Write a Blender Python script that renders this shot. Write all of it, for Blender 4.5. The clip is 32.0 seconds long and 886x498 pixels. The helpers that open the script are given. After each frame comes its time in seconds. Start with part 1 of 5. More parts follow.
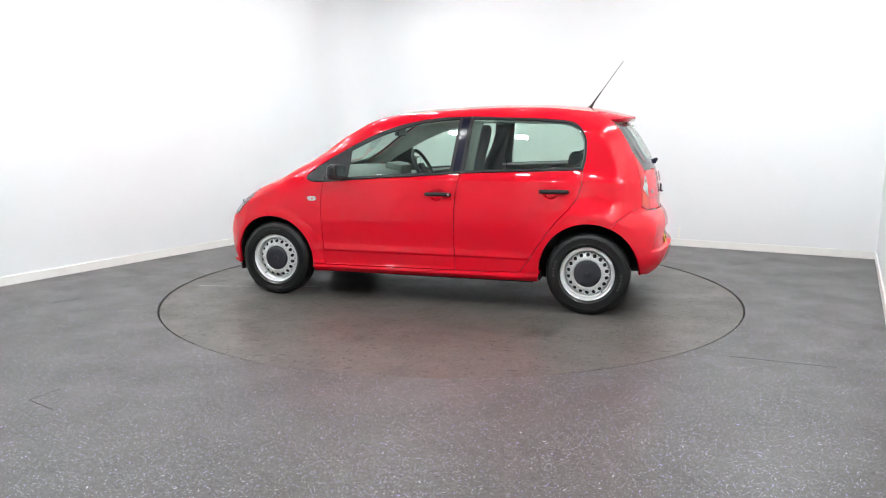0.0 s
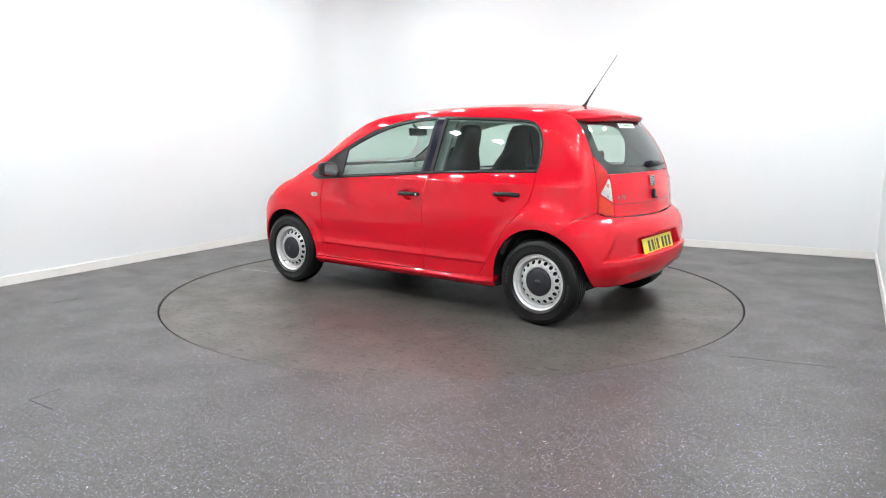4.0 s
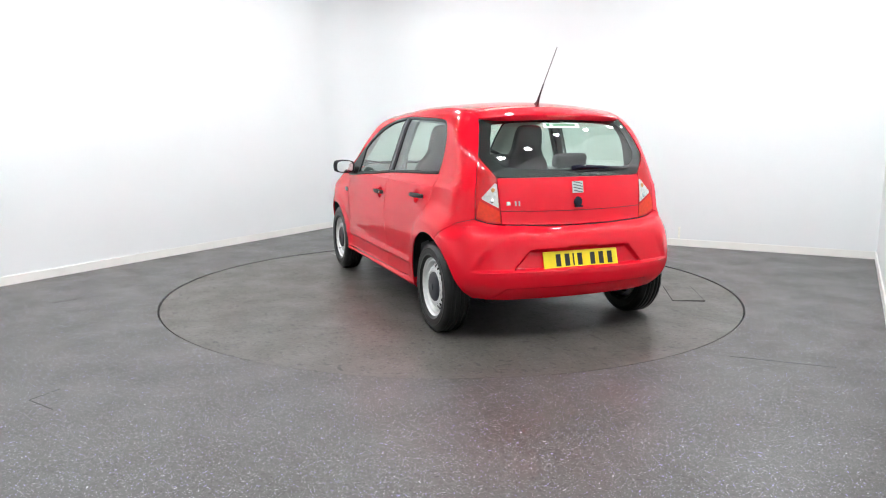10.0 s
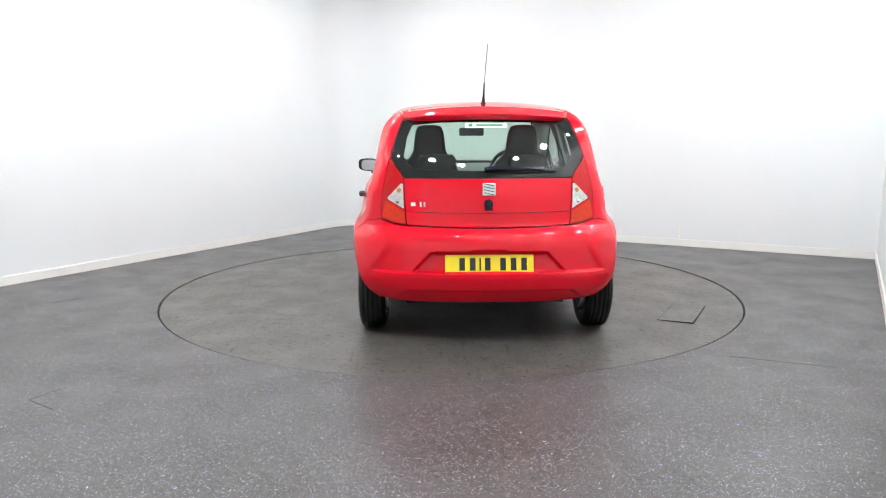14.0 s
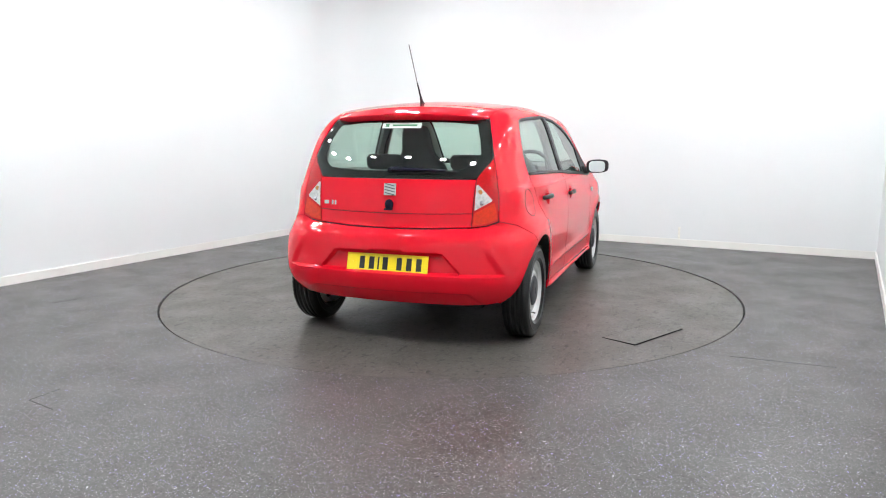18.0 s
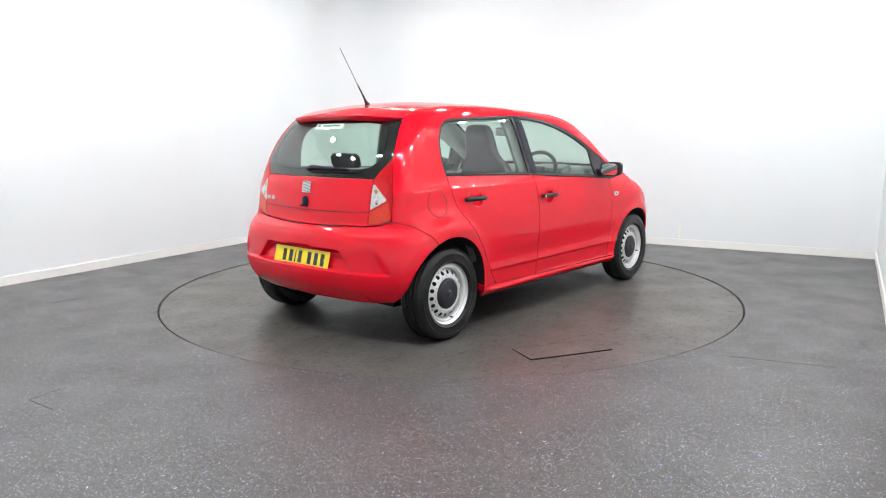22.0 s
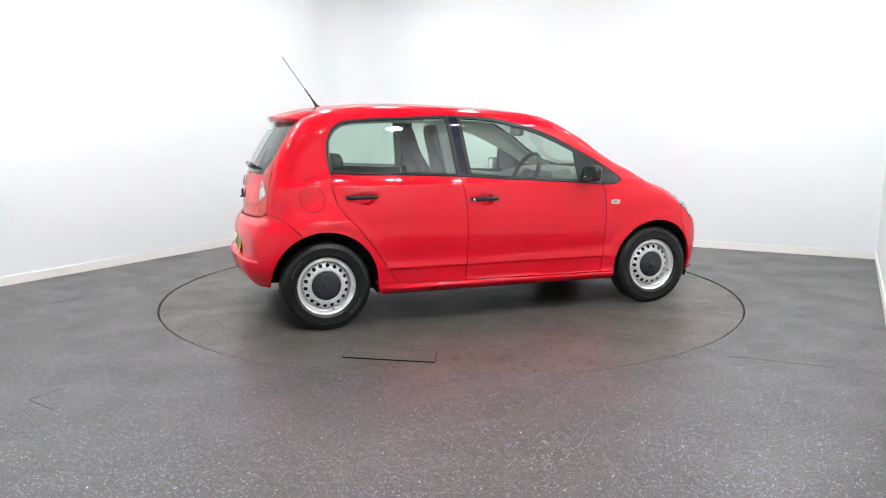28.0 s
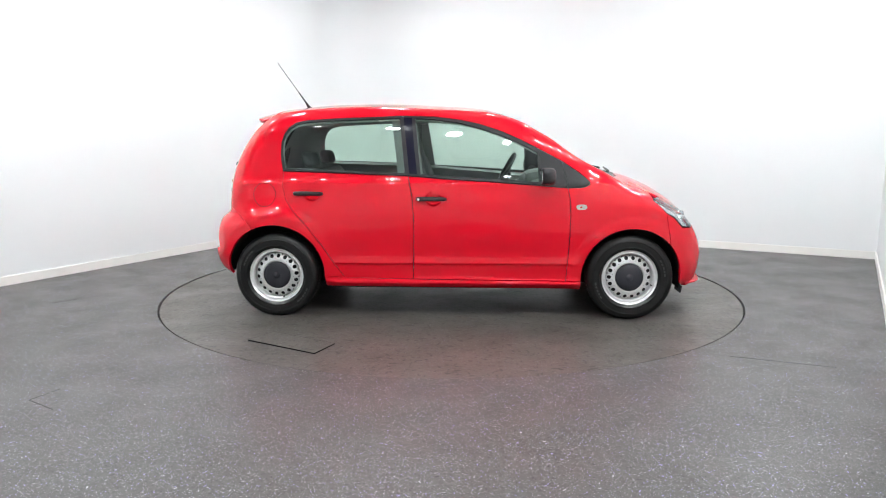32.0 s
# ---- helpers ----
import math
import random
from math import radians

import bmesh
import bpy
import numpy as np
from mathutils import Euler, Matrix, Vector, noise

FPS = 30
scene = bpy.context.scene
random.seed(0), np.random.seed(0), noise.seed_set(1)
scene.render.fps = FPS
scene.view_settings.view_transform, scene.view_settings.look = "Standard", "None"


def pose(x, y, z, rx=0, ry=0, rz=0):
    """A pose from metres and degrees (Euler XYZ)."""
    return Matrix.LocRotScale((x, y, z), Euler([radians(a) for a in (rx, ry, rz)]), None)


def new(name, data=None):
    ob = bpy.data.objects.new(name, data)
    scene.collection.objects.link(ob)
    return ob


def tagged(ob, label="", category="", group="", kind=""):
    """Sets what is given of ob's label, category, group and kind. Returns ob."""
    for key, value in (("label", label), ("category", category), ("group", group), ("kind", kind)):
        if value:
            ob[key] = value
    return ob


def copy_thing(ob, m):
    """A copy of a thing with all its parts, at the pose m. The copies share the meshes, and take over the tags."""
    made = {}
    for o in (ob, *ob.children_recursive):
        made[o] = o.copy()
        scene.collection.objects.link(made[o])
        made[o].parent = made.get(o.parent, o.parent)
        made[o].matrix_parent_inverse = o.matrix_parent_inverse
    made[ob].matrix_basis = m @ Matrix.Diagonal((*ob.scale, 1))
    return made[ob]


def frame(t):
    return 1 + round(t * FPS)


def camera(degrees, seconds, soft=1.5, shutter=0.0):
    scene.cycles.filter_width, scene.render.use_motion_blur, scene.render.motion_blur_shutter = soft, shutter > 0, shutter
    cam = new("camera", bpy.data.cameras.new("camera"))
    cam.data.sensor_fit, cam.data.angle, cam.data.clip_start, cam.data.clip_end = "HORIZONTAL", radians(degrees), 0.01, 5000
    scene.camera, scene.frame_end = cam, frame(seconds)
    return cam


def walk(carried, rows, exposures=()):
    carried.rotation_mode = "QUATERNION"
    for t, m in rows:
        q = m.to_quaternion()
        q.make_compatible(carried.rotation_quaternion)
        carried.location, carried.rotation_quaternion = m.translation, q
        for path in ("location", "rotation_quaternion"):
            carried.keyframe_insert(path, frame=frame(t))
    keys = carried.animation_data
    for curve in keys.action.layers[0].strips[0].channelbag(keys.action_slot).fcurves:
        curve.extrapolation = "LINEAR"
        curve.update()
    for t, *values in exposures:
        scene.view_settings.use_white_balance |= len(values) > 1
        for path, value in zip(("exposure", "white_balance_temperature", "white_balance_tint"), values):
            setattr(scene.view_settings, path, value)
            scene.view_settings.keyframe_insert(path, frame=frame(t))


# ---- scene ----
cam = camera(62.72, 32.0, soft=1.05)
EYE = (0.0, -5.865, 1.267)
CAM_POSE = Matrix.Translation(EYE) @ Euler((radians(90 - 9.2), 0, radians(0.565))).to_matrix().to_4x4() @ pose(0, 0, 0, 0, 0, -0.158)
walk(cam, [(0.0, CAM_POSE), (32.0, CAM_POSE)], exposures=[(0.0, 0.0), (32.0, 0.0)])

# heading of the car and of the turntable, seconds and degrees
TURN = [(0, 163.6), (1, 158.55), (2, 153.45), (3, 148.35), (3.5, 145.7), (5.5, 135.1), (6, 132.5), (7, 127.4), (8, 122.3),
        (9, 117.2), (10, 112.1), (11, 106.95), (12, 101.8), (13, 96.65), (14, 91.5), (14.5, 88.95), (16.5, 78.55), (17, 75.95),
        (18, 70.75), (19, 65.5), (20, 60.3), (21, 55.15), (22, 50.0), (23, 44.8), (24, 39.6), (25, 34.45), (25.5, 31.85),
        (27.5, 21.4), (28, 18.75), (29, 13.45), (30, 8.2), (31, 3.0), (32, -2.2)]
PIVOT = (-0.043, 0.187)  # the turntable's axis in the car's own plan

# ---- light: white studio room under ceiling panels ----
world = bpy.data.worlds.new("world")
world.use_nodes = True
world.node_tree.nodes["Background"].inputs[0].default_value = (0.9, 0.95, 1.0, 1)
world.node_tree.nodes["Background"].inputs[1].default_value = 0.05
scene.world = world
PANEL_LIGHT = 310.0


# ---- materials ----
def material(name, color, rough=0.5, metal=0.0, coat=0.0, spec=0.5, emit=0.0, noise_scale=0.0, vary=0.0, bump=0.0, bump_scale=200.0):
    m = bpy.data.materials.new(name)
    m.use_nodes = True
    nt = m.node_tree
    b = nt.nodes["Principled BSDF"]
    b.inputs["Base Color"].default_value = (*color, 1)
    b.inputs["Roughness"].default_value = rough
    b.inputs["Metallic"].default_value = metal
    b.inputs["Coat Weight"].default_value = coat
    b.inputs["Coat IOR"].default_value = 1.5
    b.inputs["Coat Roughness"].default_value = 0.012
    b.inputs["Specular IOR Level"].default_value = spec
    if emit:
        b.inputs["Emission Color"].default_value = (*color, 1)
        b.inputs["Emission Strength"].default_value = emit
    if vary or bump:
        tc = nt.nodes.new("ShaderNodeTexCoord")
        if vary:
            n = nt.nodes.new("ShaderNodeTexNoise")
            n.inputs["Scale"].default_value = noise_scale
            n.inputs["Detail"].default_value = 6
            nt.links.new(tc.outputs["Object"], n.inputs["Vector"])
            r = nt.nodes.new("ShaderNodeMapRange")
            r.inputs["From Min"].default_value, r.inputs["From Max"].default_value = 0.3, 0.7
            r.inputs["To Min"].default_value, r.inputs["To Max"].default_value = 1 - vary, 1 + vary
            nt.links.new(n.outputs["Fac"], r.inputs["Value"])
            mix = nt.nodes.new("ShaderNodeVectorMath")
            mix.operation = "SCALE"
            mix.inputs[0].default_value = color
            nt.links.new(r.outputs[0], mix.inputs["Scale"])
            nt.links.new(mix.outputs[0], b.inputs["Base Color"])
        if bump:
            n2 = nt.nodes.new("ShaderNodeTexNoise")
            n2.inputs["Scale"].default_value = bump_scale
            n2.inputs["Detail"].default_value = 3
            nt.links.new(tc.outputs["Object"], n2.inputs["Vector"])
            bp = nt.nodes.new("ShaderNodeBump")
            bp.inputs["Strength"].default_value = bump
            bp.inputs["Distance"].default_value = 0.002
            nt.links.new(n2.outputs["Fac"], bp.inputs["Height"])
            nt.links.new(bp.outputs[0], b.inputs["Normal"])
    return m


def glass_material(name, tint, rough=0.0):
    """Thin car glass: a clear, slightly green pane with a mirror film."""
    m = bpy.data.materials.new(name)
    m.use_nodes = True
    nt = m.node_tree
    nt.nodes.remove(nt.nodes["Principled BSDF"])
    out = nt.nodes["Material Output"]
    tr = nt.nodes.new("ShaderNodeBsdfTransparent")
    tr.inputs[0].default_value = (*tint, 1)
    gl = nt.nodes.new("ShaderNodeBsdfGlossy")
    gl.inputs["Roughness"].default_value = rough
    lw = nt.nodes.new("ShaderNodeLayerWeight")
    pw = nt.nodes.new("ShaderNodeMath")
    pw.operation, pw.inputs[1].default_value = "POWER", 4.0
    nt.links.new(lw.outputs["Facing"], pw.inputs[0])
    fr = nt.nodes.new("ShaderNodeMath")
    fr.operation, fr.inputs[1].default_value, fr.inputs[2].default_value = "MULTIPLY_ADD", 0.8, 0.10
    nt.links.new(pw.outputs[0], fr.inputs[0])
    mx = nt.nodes.new("ShaderNodeMixShader")
    nt.links.new(fr.outputs[0], mx.inputs[0])
    nt.links.new(tr.outputs[0], mx.inputs[1])
    nt.links.new(gl.outputs[0], mx.inputs[2])
    nt.links.new(mx.outputs[0], out.inputs[0])
    return m


def floor_material(name, grain_seed=0.0, flecks=1.0, dark=None, light=None, wear=0.0):
    """Grey vinyl safety floor: mineral flecks, scuffs and worn patches."""
    m = bpy.data.materials.new(name)
    m.use_nodes = True
    nt = m.node_tree
    L, N = nt.links.new, nt.nodes.new
    b = nt.nodes["Principled BSDF"]
    tc = N("ShaderNodeTexCoord")
    mp = N("ShaderNodeMapping")
    mp.inputs["Location"].default_value = (grain_seed, grain_seed * 0.7, 0)
    L(tc.outputs["Object"], mp.inputs["Vector"])

    def noise_of(scale, detail=5, rough=0.55, stretch=None):
        src = mp.outputs[0]
        if stretch:
            q = N("ShaderNodeMapping")
            q.inputs["Scale"].default_value = stretch
            L(src, q.inputs["Vector"])
            src = q.outputs[0]
        n = N("ShaderNodeTexNoise")
        n.inputs["Scale"].default_value, n.inputs["Detail"].default_value, n.inputs["Roughness"].default_value = scale, detail, rough
        L(src, n.inputs["Vector"])
        return n.outputs["Fac"]

    def ramp(src, a, c, lo=0.0, hi=1.0):
        r = N("ShaderNodeMapRange")
        r.inputs["From Min"].default_value, r.inputs["From Max"].default_value = a, c
        r.inputs["To Min"].default_value, r.inputs["To Max"].default_value = lo, hi
        L(src, r.inputs["Value"])
        return r.outputs[0]

    def mix(fac, a, c):
        x = N("ShaderNodeMix")
        x.data_type = "RGBA"
        for sock, v in ((x.inputs[0], fac), (x.inputs[6], a), (x.inputs[7], c)):
            if isinstance(v, tuple):
                sock.default_value = (*v, 1)
            else:
                L(v, sock)
        return x.outputs[2]

    big = ramp(noise_of(0.9, 4), 0.25, 0.75)
    col = mix(big, dark or FLOOR_DARK, light or FLOOR_LIGHT)
    scuff = ramp(noise_of(2.2, 8, 0.7, (1, 3.5, 1)), 0.60 - 0.03 * wear, 0.74 - 0.03 * wear, 0.0, 0.6)
    col = mix(scuff, col, FLOOR_SCUFF)
    smear = ramp(noise_of(5.5, 9, 0.75, (1.0, 0.45, 1)), 0.58 - 0.02 * wear, 0.66 - 0.02 * wear, 0.0, 0.5)
    col = mix(smear, col, FLOOR_SCUFF)
    pale = ramp(noise_of(3.4, 9, 0.7, (0.6, 1.4, 1)), 0.62 - 0.06 * wear, 0.72 - 0.06 * wear, 0.0, 0.5 + 0.2 * wear)
    col = mix(pale, col, (0.10, 0.092, 0.080))
    if wear:
        # small dark rubber marks and drips, longer one way than the other
        for scale, lo, stretch in ((9, 0.615, (1, 2.2, 1)), (20, 0.60, (1.8, 1, 1)), (34, 0.605, (1, 1.6, 1))):
            col = mix(ramp(noise_of(scale, 5, 0.6, stretch), lo, lo + 0.03, 0.0, 0.85), col, (0.014, 0.012, 0.011))
    grit = N("ShaderNodeMix")
    grit.data_type, grit.blend_type = "RGBA", "MULTIPLY"
    grit.inputs[0].default_value = 1.0
    L(col, grit.inputs[6])
    L(ramp(noise_of(260, 2, 0.6), 0.3, 0.7, 0.85, 1.15), grit.inputs[7])
    col = grit.outputs[2]
    mottle = N("ShaderNodeMix")
    mottle.data_type, mottle.blend_type = "RGBA", "MULTIPLY"
    mottle.inputs[0].default_value = 1.0
    L(col, mottle.inputs[6])
    L(ramp(noise_of(42, 3, 0.6), 0.35, 0.65, 0.90, 1.10) if wear else ramp(noise_of(42, 3, 0.6), 0.35, 0.65, 0.80, 1.18), mottle.inputs[7])
    col = mottle.outputs[2]
    # mineral flecks of several sizes and tints
    wobble = N("ShaderNodeTexNoise")
    wobble.inputs["Scale"].default_value, wobble.inputs["Detail"].default_value = 22, 2
    L(mp.outputs[0], wobble.inputs["Vector"])
    for scale, thr, tint in ((61, 0.145, (0.55, 0.55, 0.58)), (57, 0.15, (0.32, 0.28, 0.62)), (83, 0.155, (0.34, 0.33, 0.38)), (97, 0.20, (0.17, 0.15, 0.155)), (70, 0.2, (0.014, 0.014, 0.016))):
        if not flecks:
            break
        v = N("ShaderNodeTexVoronoi")
        v.inputs["Scale"].default_value = scale
        v.voronoi_dimensions = "2D"
        # each size of fleck lies at its own angle, so that no rows show
        turn = N("ShaderNodeMapping")
        turn.inputs["Rotation"].default_value = (0, 0, scale * 0.37)
        wob = N("ShaderNodeVectorMath")
        wob.operation = "MULTIPLY_ADD"
        wob.inputs[1].default_value = (0.05, 0.05, 0)
        L(wobble.outputs["Color"], wob.inputs[0])
        L(mp.outputs[0], wob.inputs[2])
        L(wob.outputs[0], turn.inputs["Vector"])
        L(turn.outputs[0], v.inputs["Vector"])
        near = ramp(v.outputs["Distance"], thr, thr * 0.7, 0.0, flecks)
        keep = N("ShaderNodeMath")
        keep.operation = "GREATER_THAN"
        keep.inputs[1].default_value = 0.80 if tint[2] > 0.5 else 0.55
        sep = N("ShaderNodeSeparateColor")
        L(v.outputs["Color"], sep.inputs[0])
        L(sep.outputs[0], keep.inputs[0])
        both = N("ShaderNodeMath")
        both.operation = "MULTIPLY"
        L(near, both.inputs[0])
        L(keep.outputs[0], both.inputs[1])
        col = mix(both.outputs[0], col, tint)
    L(col, b.inputs["Base Color"])
    rough = ramp(noise_of(3.0, 6), 0.3, 0.7, FLOOR_ROUGH[0], FLOOR_ROUGH[1])
    L(rough, b.inputs["Roughness"])
    b.inputs["Specular IOR Level"].default_value = 0.42
    bp = N("ShaderNodeBump")
    bp.inputs["Strength"].default_value, bp.inputs["Distance"].default_value = 0.25, 0.002
    L(noise_of(60, 3), bp.inputs["Height"])
    L(bp.outputs[0], b.inputs["Normal"])
    return m


FLOOR_DARK, FLOOR_LIGHT, FLOOR_SCUFF, FLOOR_ROUGH = (0.060, 0.0570, 0.053), (0.073, 0.0695, 0.0645), (0.030, 0.027, 0.025), (0.32, 0.48)
M_FLOOR = floor_material("vinyl_floor")
M_DISC = floor_material("vinyl_turntable", 7.3, 0.3, (0.076, 0.070, 0.060), (0.100, 0.092, 0.080), 1.0)
M_WALL = material("white_wall_paint", (0.745, 0.766, 0.768), 0.55, noise_scale=1.3, vary=0.015, bump=0.08, bump_scale=90)
M_GREYWALL = material("grey_wall_paint", (0.40, 0.40, 0.405), 0.6, noise_scale=1.3, vary=0.04)
M_SKIRT = material("white_gloss_wood", (0.80, 0.795, 0.76), 0.35, noise_scale=4, vary=0.03)
M_CEIL = material("grey_ceiling", (0.54, 0.54, 0.545), 0.9, noise_scale=6, vary=0.1)
M_LAMP = material("lamp_diffuser", (0.94, 0.975, 1.0), 0.5, emit=PANEL_LIGHT)
# near-black of gaps, also painted as shade on hatch sides and tailgate crease
M_GAP_SHADE = material("groove_and_shade_black", (0.006, 0.006, 0.006), 0.9, vary=0.2, noise_scale=20)
M_LINE = material("chalk_line", (0.40, 0.40, 0.39), 0.8, vary=0.3, noise_scale=40)
M_CUT = material("dark_cut", (0.022, 0.021, 0.021), 0.8, vary=0.3, noise_scale=25)
M_SCRATCH = material("worn_vinyl", (0.105, 0.105, 0.10), 0.6, vary=0.3, noise_scale=30)
M_ROD = material("aerial_steel", (0.12, 0.12, 0.12), 0.4, metal=0.3)
M_RED = material("red_car_paint", (0.71, 0.004, 0.018), 0.45, coat=0.88, spec=0.0, noise_scale=2, vary=0.02)
M_BLACK = material("black_textured_plastic", (0.016, 0.016, 0.018), 0.5, spec=0.35, noise_scale=30, vary=0.12, bump=0.3, bump_scale=900)
M_FRIT = material("black_glass_print", (0.018, 0.018, 0.019), 0.9, spec=0.05, noise_scale=6, vary=0.1)
M_GLOSS = material("black_gloss_trim", (0.008, 0.008, 0.020), 0.12, spec=0.25, noise_scale=5, vary=0.05)
M_RUBBER = material("tyre_rubber", (0.008, 0.008, 0.008), 0.28, spec=0.38, noise_scale=25, vary=0.25, bump=0.1, bump_scale=200)
M_STEEL = material("silver_steel_wheel", (0.80, 0.80, 0.79), 0.30, metal=0.55, noise_scale=30, vary=0.06)
M_SIDEWALL = material("grey_raised_rubber", (0.045, 0.045, 0.045), 0.6)
M_CAP = material("dark_grey_hub_plastic", (0.020, 0.020, 0.026), 0.45, noise_scale=30, vary=0.1)
M_CHROME = material("chrome", (0.85, 0.85, 0.86), 0.08, metal=1.0)
M_LETTER = material("satin_chrome", (0.78, 0.78, 0.79), 0.25, metal=0.7)
M_UNDER = material("black_underbody", (0.010, 0.010, 0.010), 0.8, noise_scale=8, vary=0.3)
M_CABIN = material("grey_cabin_trim", (0.20, 0.205, 0.205), 0.65, noise_scale=15, vary=0.08, bump=0.2, bump_scale=500)
M_LINING = material("pale_roof_lining", (0.52, 0.53, 0.51), 0.85, noise_scale=20, vary=0.04)
M_DASH = material("light_grey_dash", (0.40, 0.41, 0.41), 0.5, noise_scale=12, vary=0.05)
M_SEAT = material("charcoal_seat_cloth", (0.070, 0.070, 0.074), 0.9, noise_scale=80, vary=0.25, bump=0.4, bump_scale=700)
M_YELLOW = material("yellow_plate", (0.86, 0.66, 0.005), 0.3, coat=0.4, noise_scale=10, vary=0.03)
M_INK = material("black_plate_ink", (0.012, 0.012, 0.012), 0.4)
M_TAILRED = material("red_lamp_lens", (0.50, 0.006, 0.010), 0.05, noise_scale=60, vary=0.12)
M_TAILORANGE = material("orange_lamp_lens", (0.66, 0.030, 0.009), 0.05, noise_scale=60, vary=0.12)
M_TAILCLEAR = material("clear_lamp_lens", (0.55, 0.54, 0.52), 0.06, noise_scale=70, vary=0.2)
M_AMBER = material("amber_bulb", (0.50, 0.22, 0.07), 0.15)
M_REFLECTOR = material("lamp_reflector", (0.75, 0.75, 0.76), 0.15, metal=0.9)
M_HEADLAMP = material("grey_lamp_inside", (0.50, 0.50, 0.51), 0.22, metal=0.5)
M_WHITE = material("white_sticker", (0.72, 0.76, 0.73), 0.4)
M_GREEN = material("green_print", (0.10, 0.32, 0.16), 0.5)
M_MIRROR = material("mirror_glass", (0.85, 0.88, 0.88), 0.02, metal=1.0)
M_GLASS = glass_material("green_tinted_glass", (0.76, 0.89, 0.82))
M_LAMPGLASS = glass_material("clear_lamp_cover", (0.95, 0.96, 0.97))


# ---- mesh helpers ----
def link_mesh(name, verts, faces, mat, parent=None, label="", smooth=True, facing=None):
    """facing: exact surface normals, one for each vertex, so that reflections run smoothly over the sheet."""
    me = bpy.data.meshes.new(name)
    me.from_pydata([tuple(v) for v in verts], [], faces)
    me.materials.append(mat)
    me.update()
    if smooth:
        me.polygons.foreach_set("use_smooth", [True] * len(me.polygons))
    if facing is not None:
        me.normals_split_custom_set_from_vertices([tuple(q) for q in facing])
    ob = new(name, me)
    if parent:
        ob.parent = parent
    if label:
        tagged(ob, label)
    return ob


def part(name, bm, mat, parent=None, label="", smooth=False, bevel=0.0):
    if bevel:
        bmesh.ops.bevel(bm, geom=[e for e in bm.edges if e.calc_face_angle(0) > 0.5], offset=bevel, segments=2, affect="EDGES", profile=0.6)
    bmesh.ops.recalc_face_normals(bm, faces=bm.faces)
    me = bpy.data.meshes.new(name)
    bm.to_mesh(me)
    bm.free()
    me.materials.append(mat)
    if smooth:
        me.polygons.foreach_set("use_smooth", [True] * len(me.polygons))
    ob = new(name, me)
    if parent:
        ob.parent = parent
    if label:
        tagged(ob, label)
    return ob


def box_bm(sx, sy, sz, at=(0, 0, 0), turn=(0, 0, 0)):
    bm = bmesh.new()
    bmesh.ops.create_cube(bm, size=1.0)
    bmesh.ops.scale(bm, vec=(sx, sy, sz), verts=bm.verts)
    bmesh.ops.transform(bm, matrix=pose(*at, *turn), verts=bm.verts)
    return bm


def prism(outline, lo, hi):
    """Vertices and faces of an upright prism over a plan outline."""
    n = len(outline)
    v = [(x, y, lo) for x, y in outline] + [(x, y, hi) for x, y in outline]
    f = [tuple(range(n))[::-1], tuple(range(n, 2 * n))]
    f += [(i, (i + 1) % n, n + (i + 1) % n, n + i) for i in range(n)]
    return v, f


def lathe(profile, seg=64, axis="y"):
    """Spin (radius, depth) pairs round the y axis; open profile."""
    v, f = [], []
    n = len(profile)
    for i in range(seg):
        a = 2 * math.pi * i / seg
        for r, d in profile:
            v.append((r * math.cos(a), d, r * math.sin(a)))
    for i in range(seg):
        j = (i + 1) % seg
        for k in range(n - 1):
            f.append((i * n + k, i * n + k + 1, j * n + k + 1, j * n + k))
    return v, f


def tube(points, radius, seg=8, closed=False):
    """A round bar along a line of points; radius a number or one per point."""
    pts = [Vector(q) for q in points]
    n = len(pts)
    rad = radius if isinstance(radius, (list, tuple)) else [radius] * n
    v, f = [], []
    for i, q in enumerate(pts):
        d = (pts[(i + 1) % n] - pts[i - 1]) if closed else (pts[min(i + 1, n - 1)] - pts[max(i - 1, 0)])
        d.normalize()
        s = d.cross(Vector((0.13, 0.27, 0.95)))
        if s.length < 0.1:
            s = d.cross(Vector((1, 0, 0)))
        s.normalize()
        u = s.cross(d)
        for k in range(seg):
            a = 2 * math.pi * k / seg
            v.append(q + (s * math.cos(a) + u * math.sin(a)) * rad[i])
    for i in range(n if closed else n - 1):
        j = (i + 1) % n
        for k in range(seg):
            l = (k + 1) % seg
            f.append((i * seg + k, j * seg + k, j * seg + l, i * seg + l))
    if not closed:
        f.append(tuple(range(seg)))
        f.append(tuple((n - 1) * seg + k for k in range(seg))[::-1])
    return v, f


# ---- the room ----
def along(a, b, d):
    a, b = Vector(a), Vector(b)
    return a + (b - a).normalized() * d


P_LB, P_RB, P_RF, P_LF = (-1.357, 4.218), (4.23, 1.28), (0.083, -6.34), (-5.66, -3.32)
WALL_H = 3.3


def corner_curve(radius, steps=40):
    """Plan points of the rounded corner between the two long walls."""
    a = along(P_LB, P_LF, radius)
    c = along(P_LB, P_RB, radius)
    b = Vector(P_LB)
    return [tuple((1 - s) ** 2 * a + 2 * s * (1 - s) * b + s * s * c) for s in [i / steps for i in range(steps + 1)]]


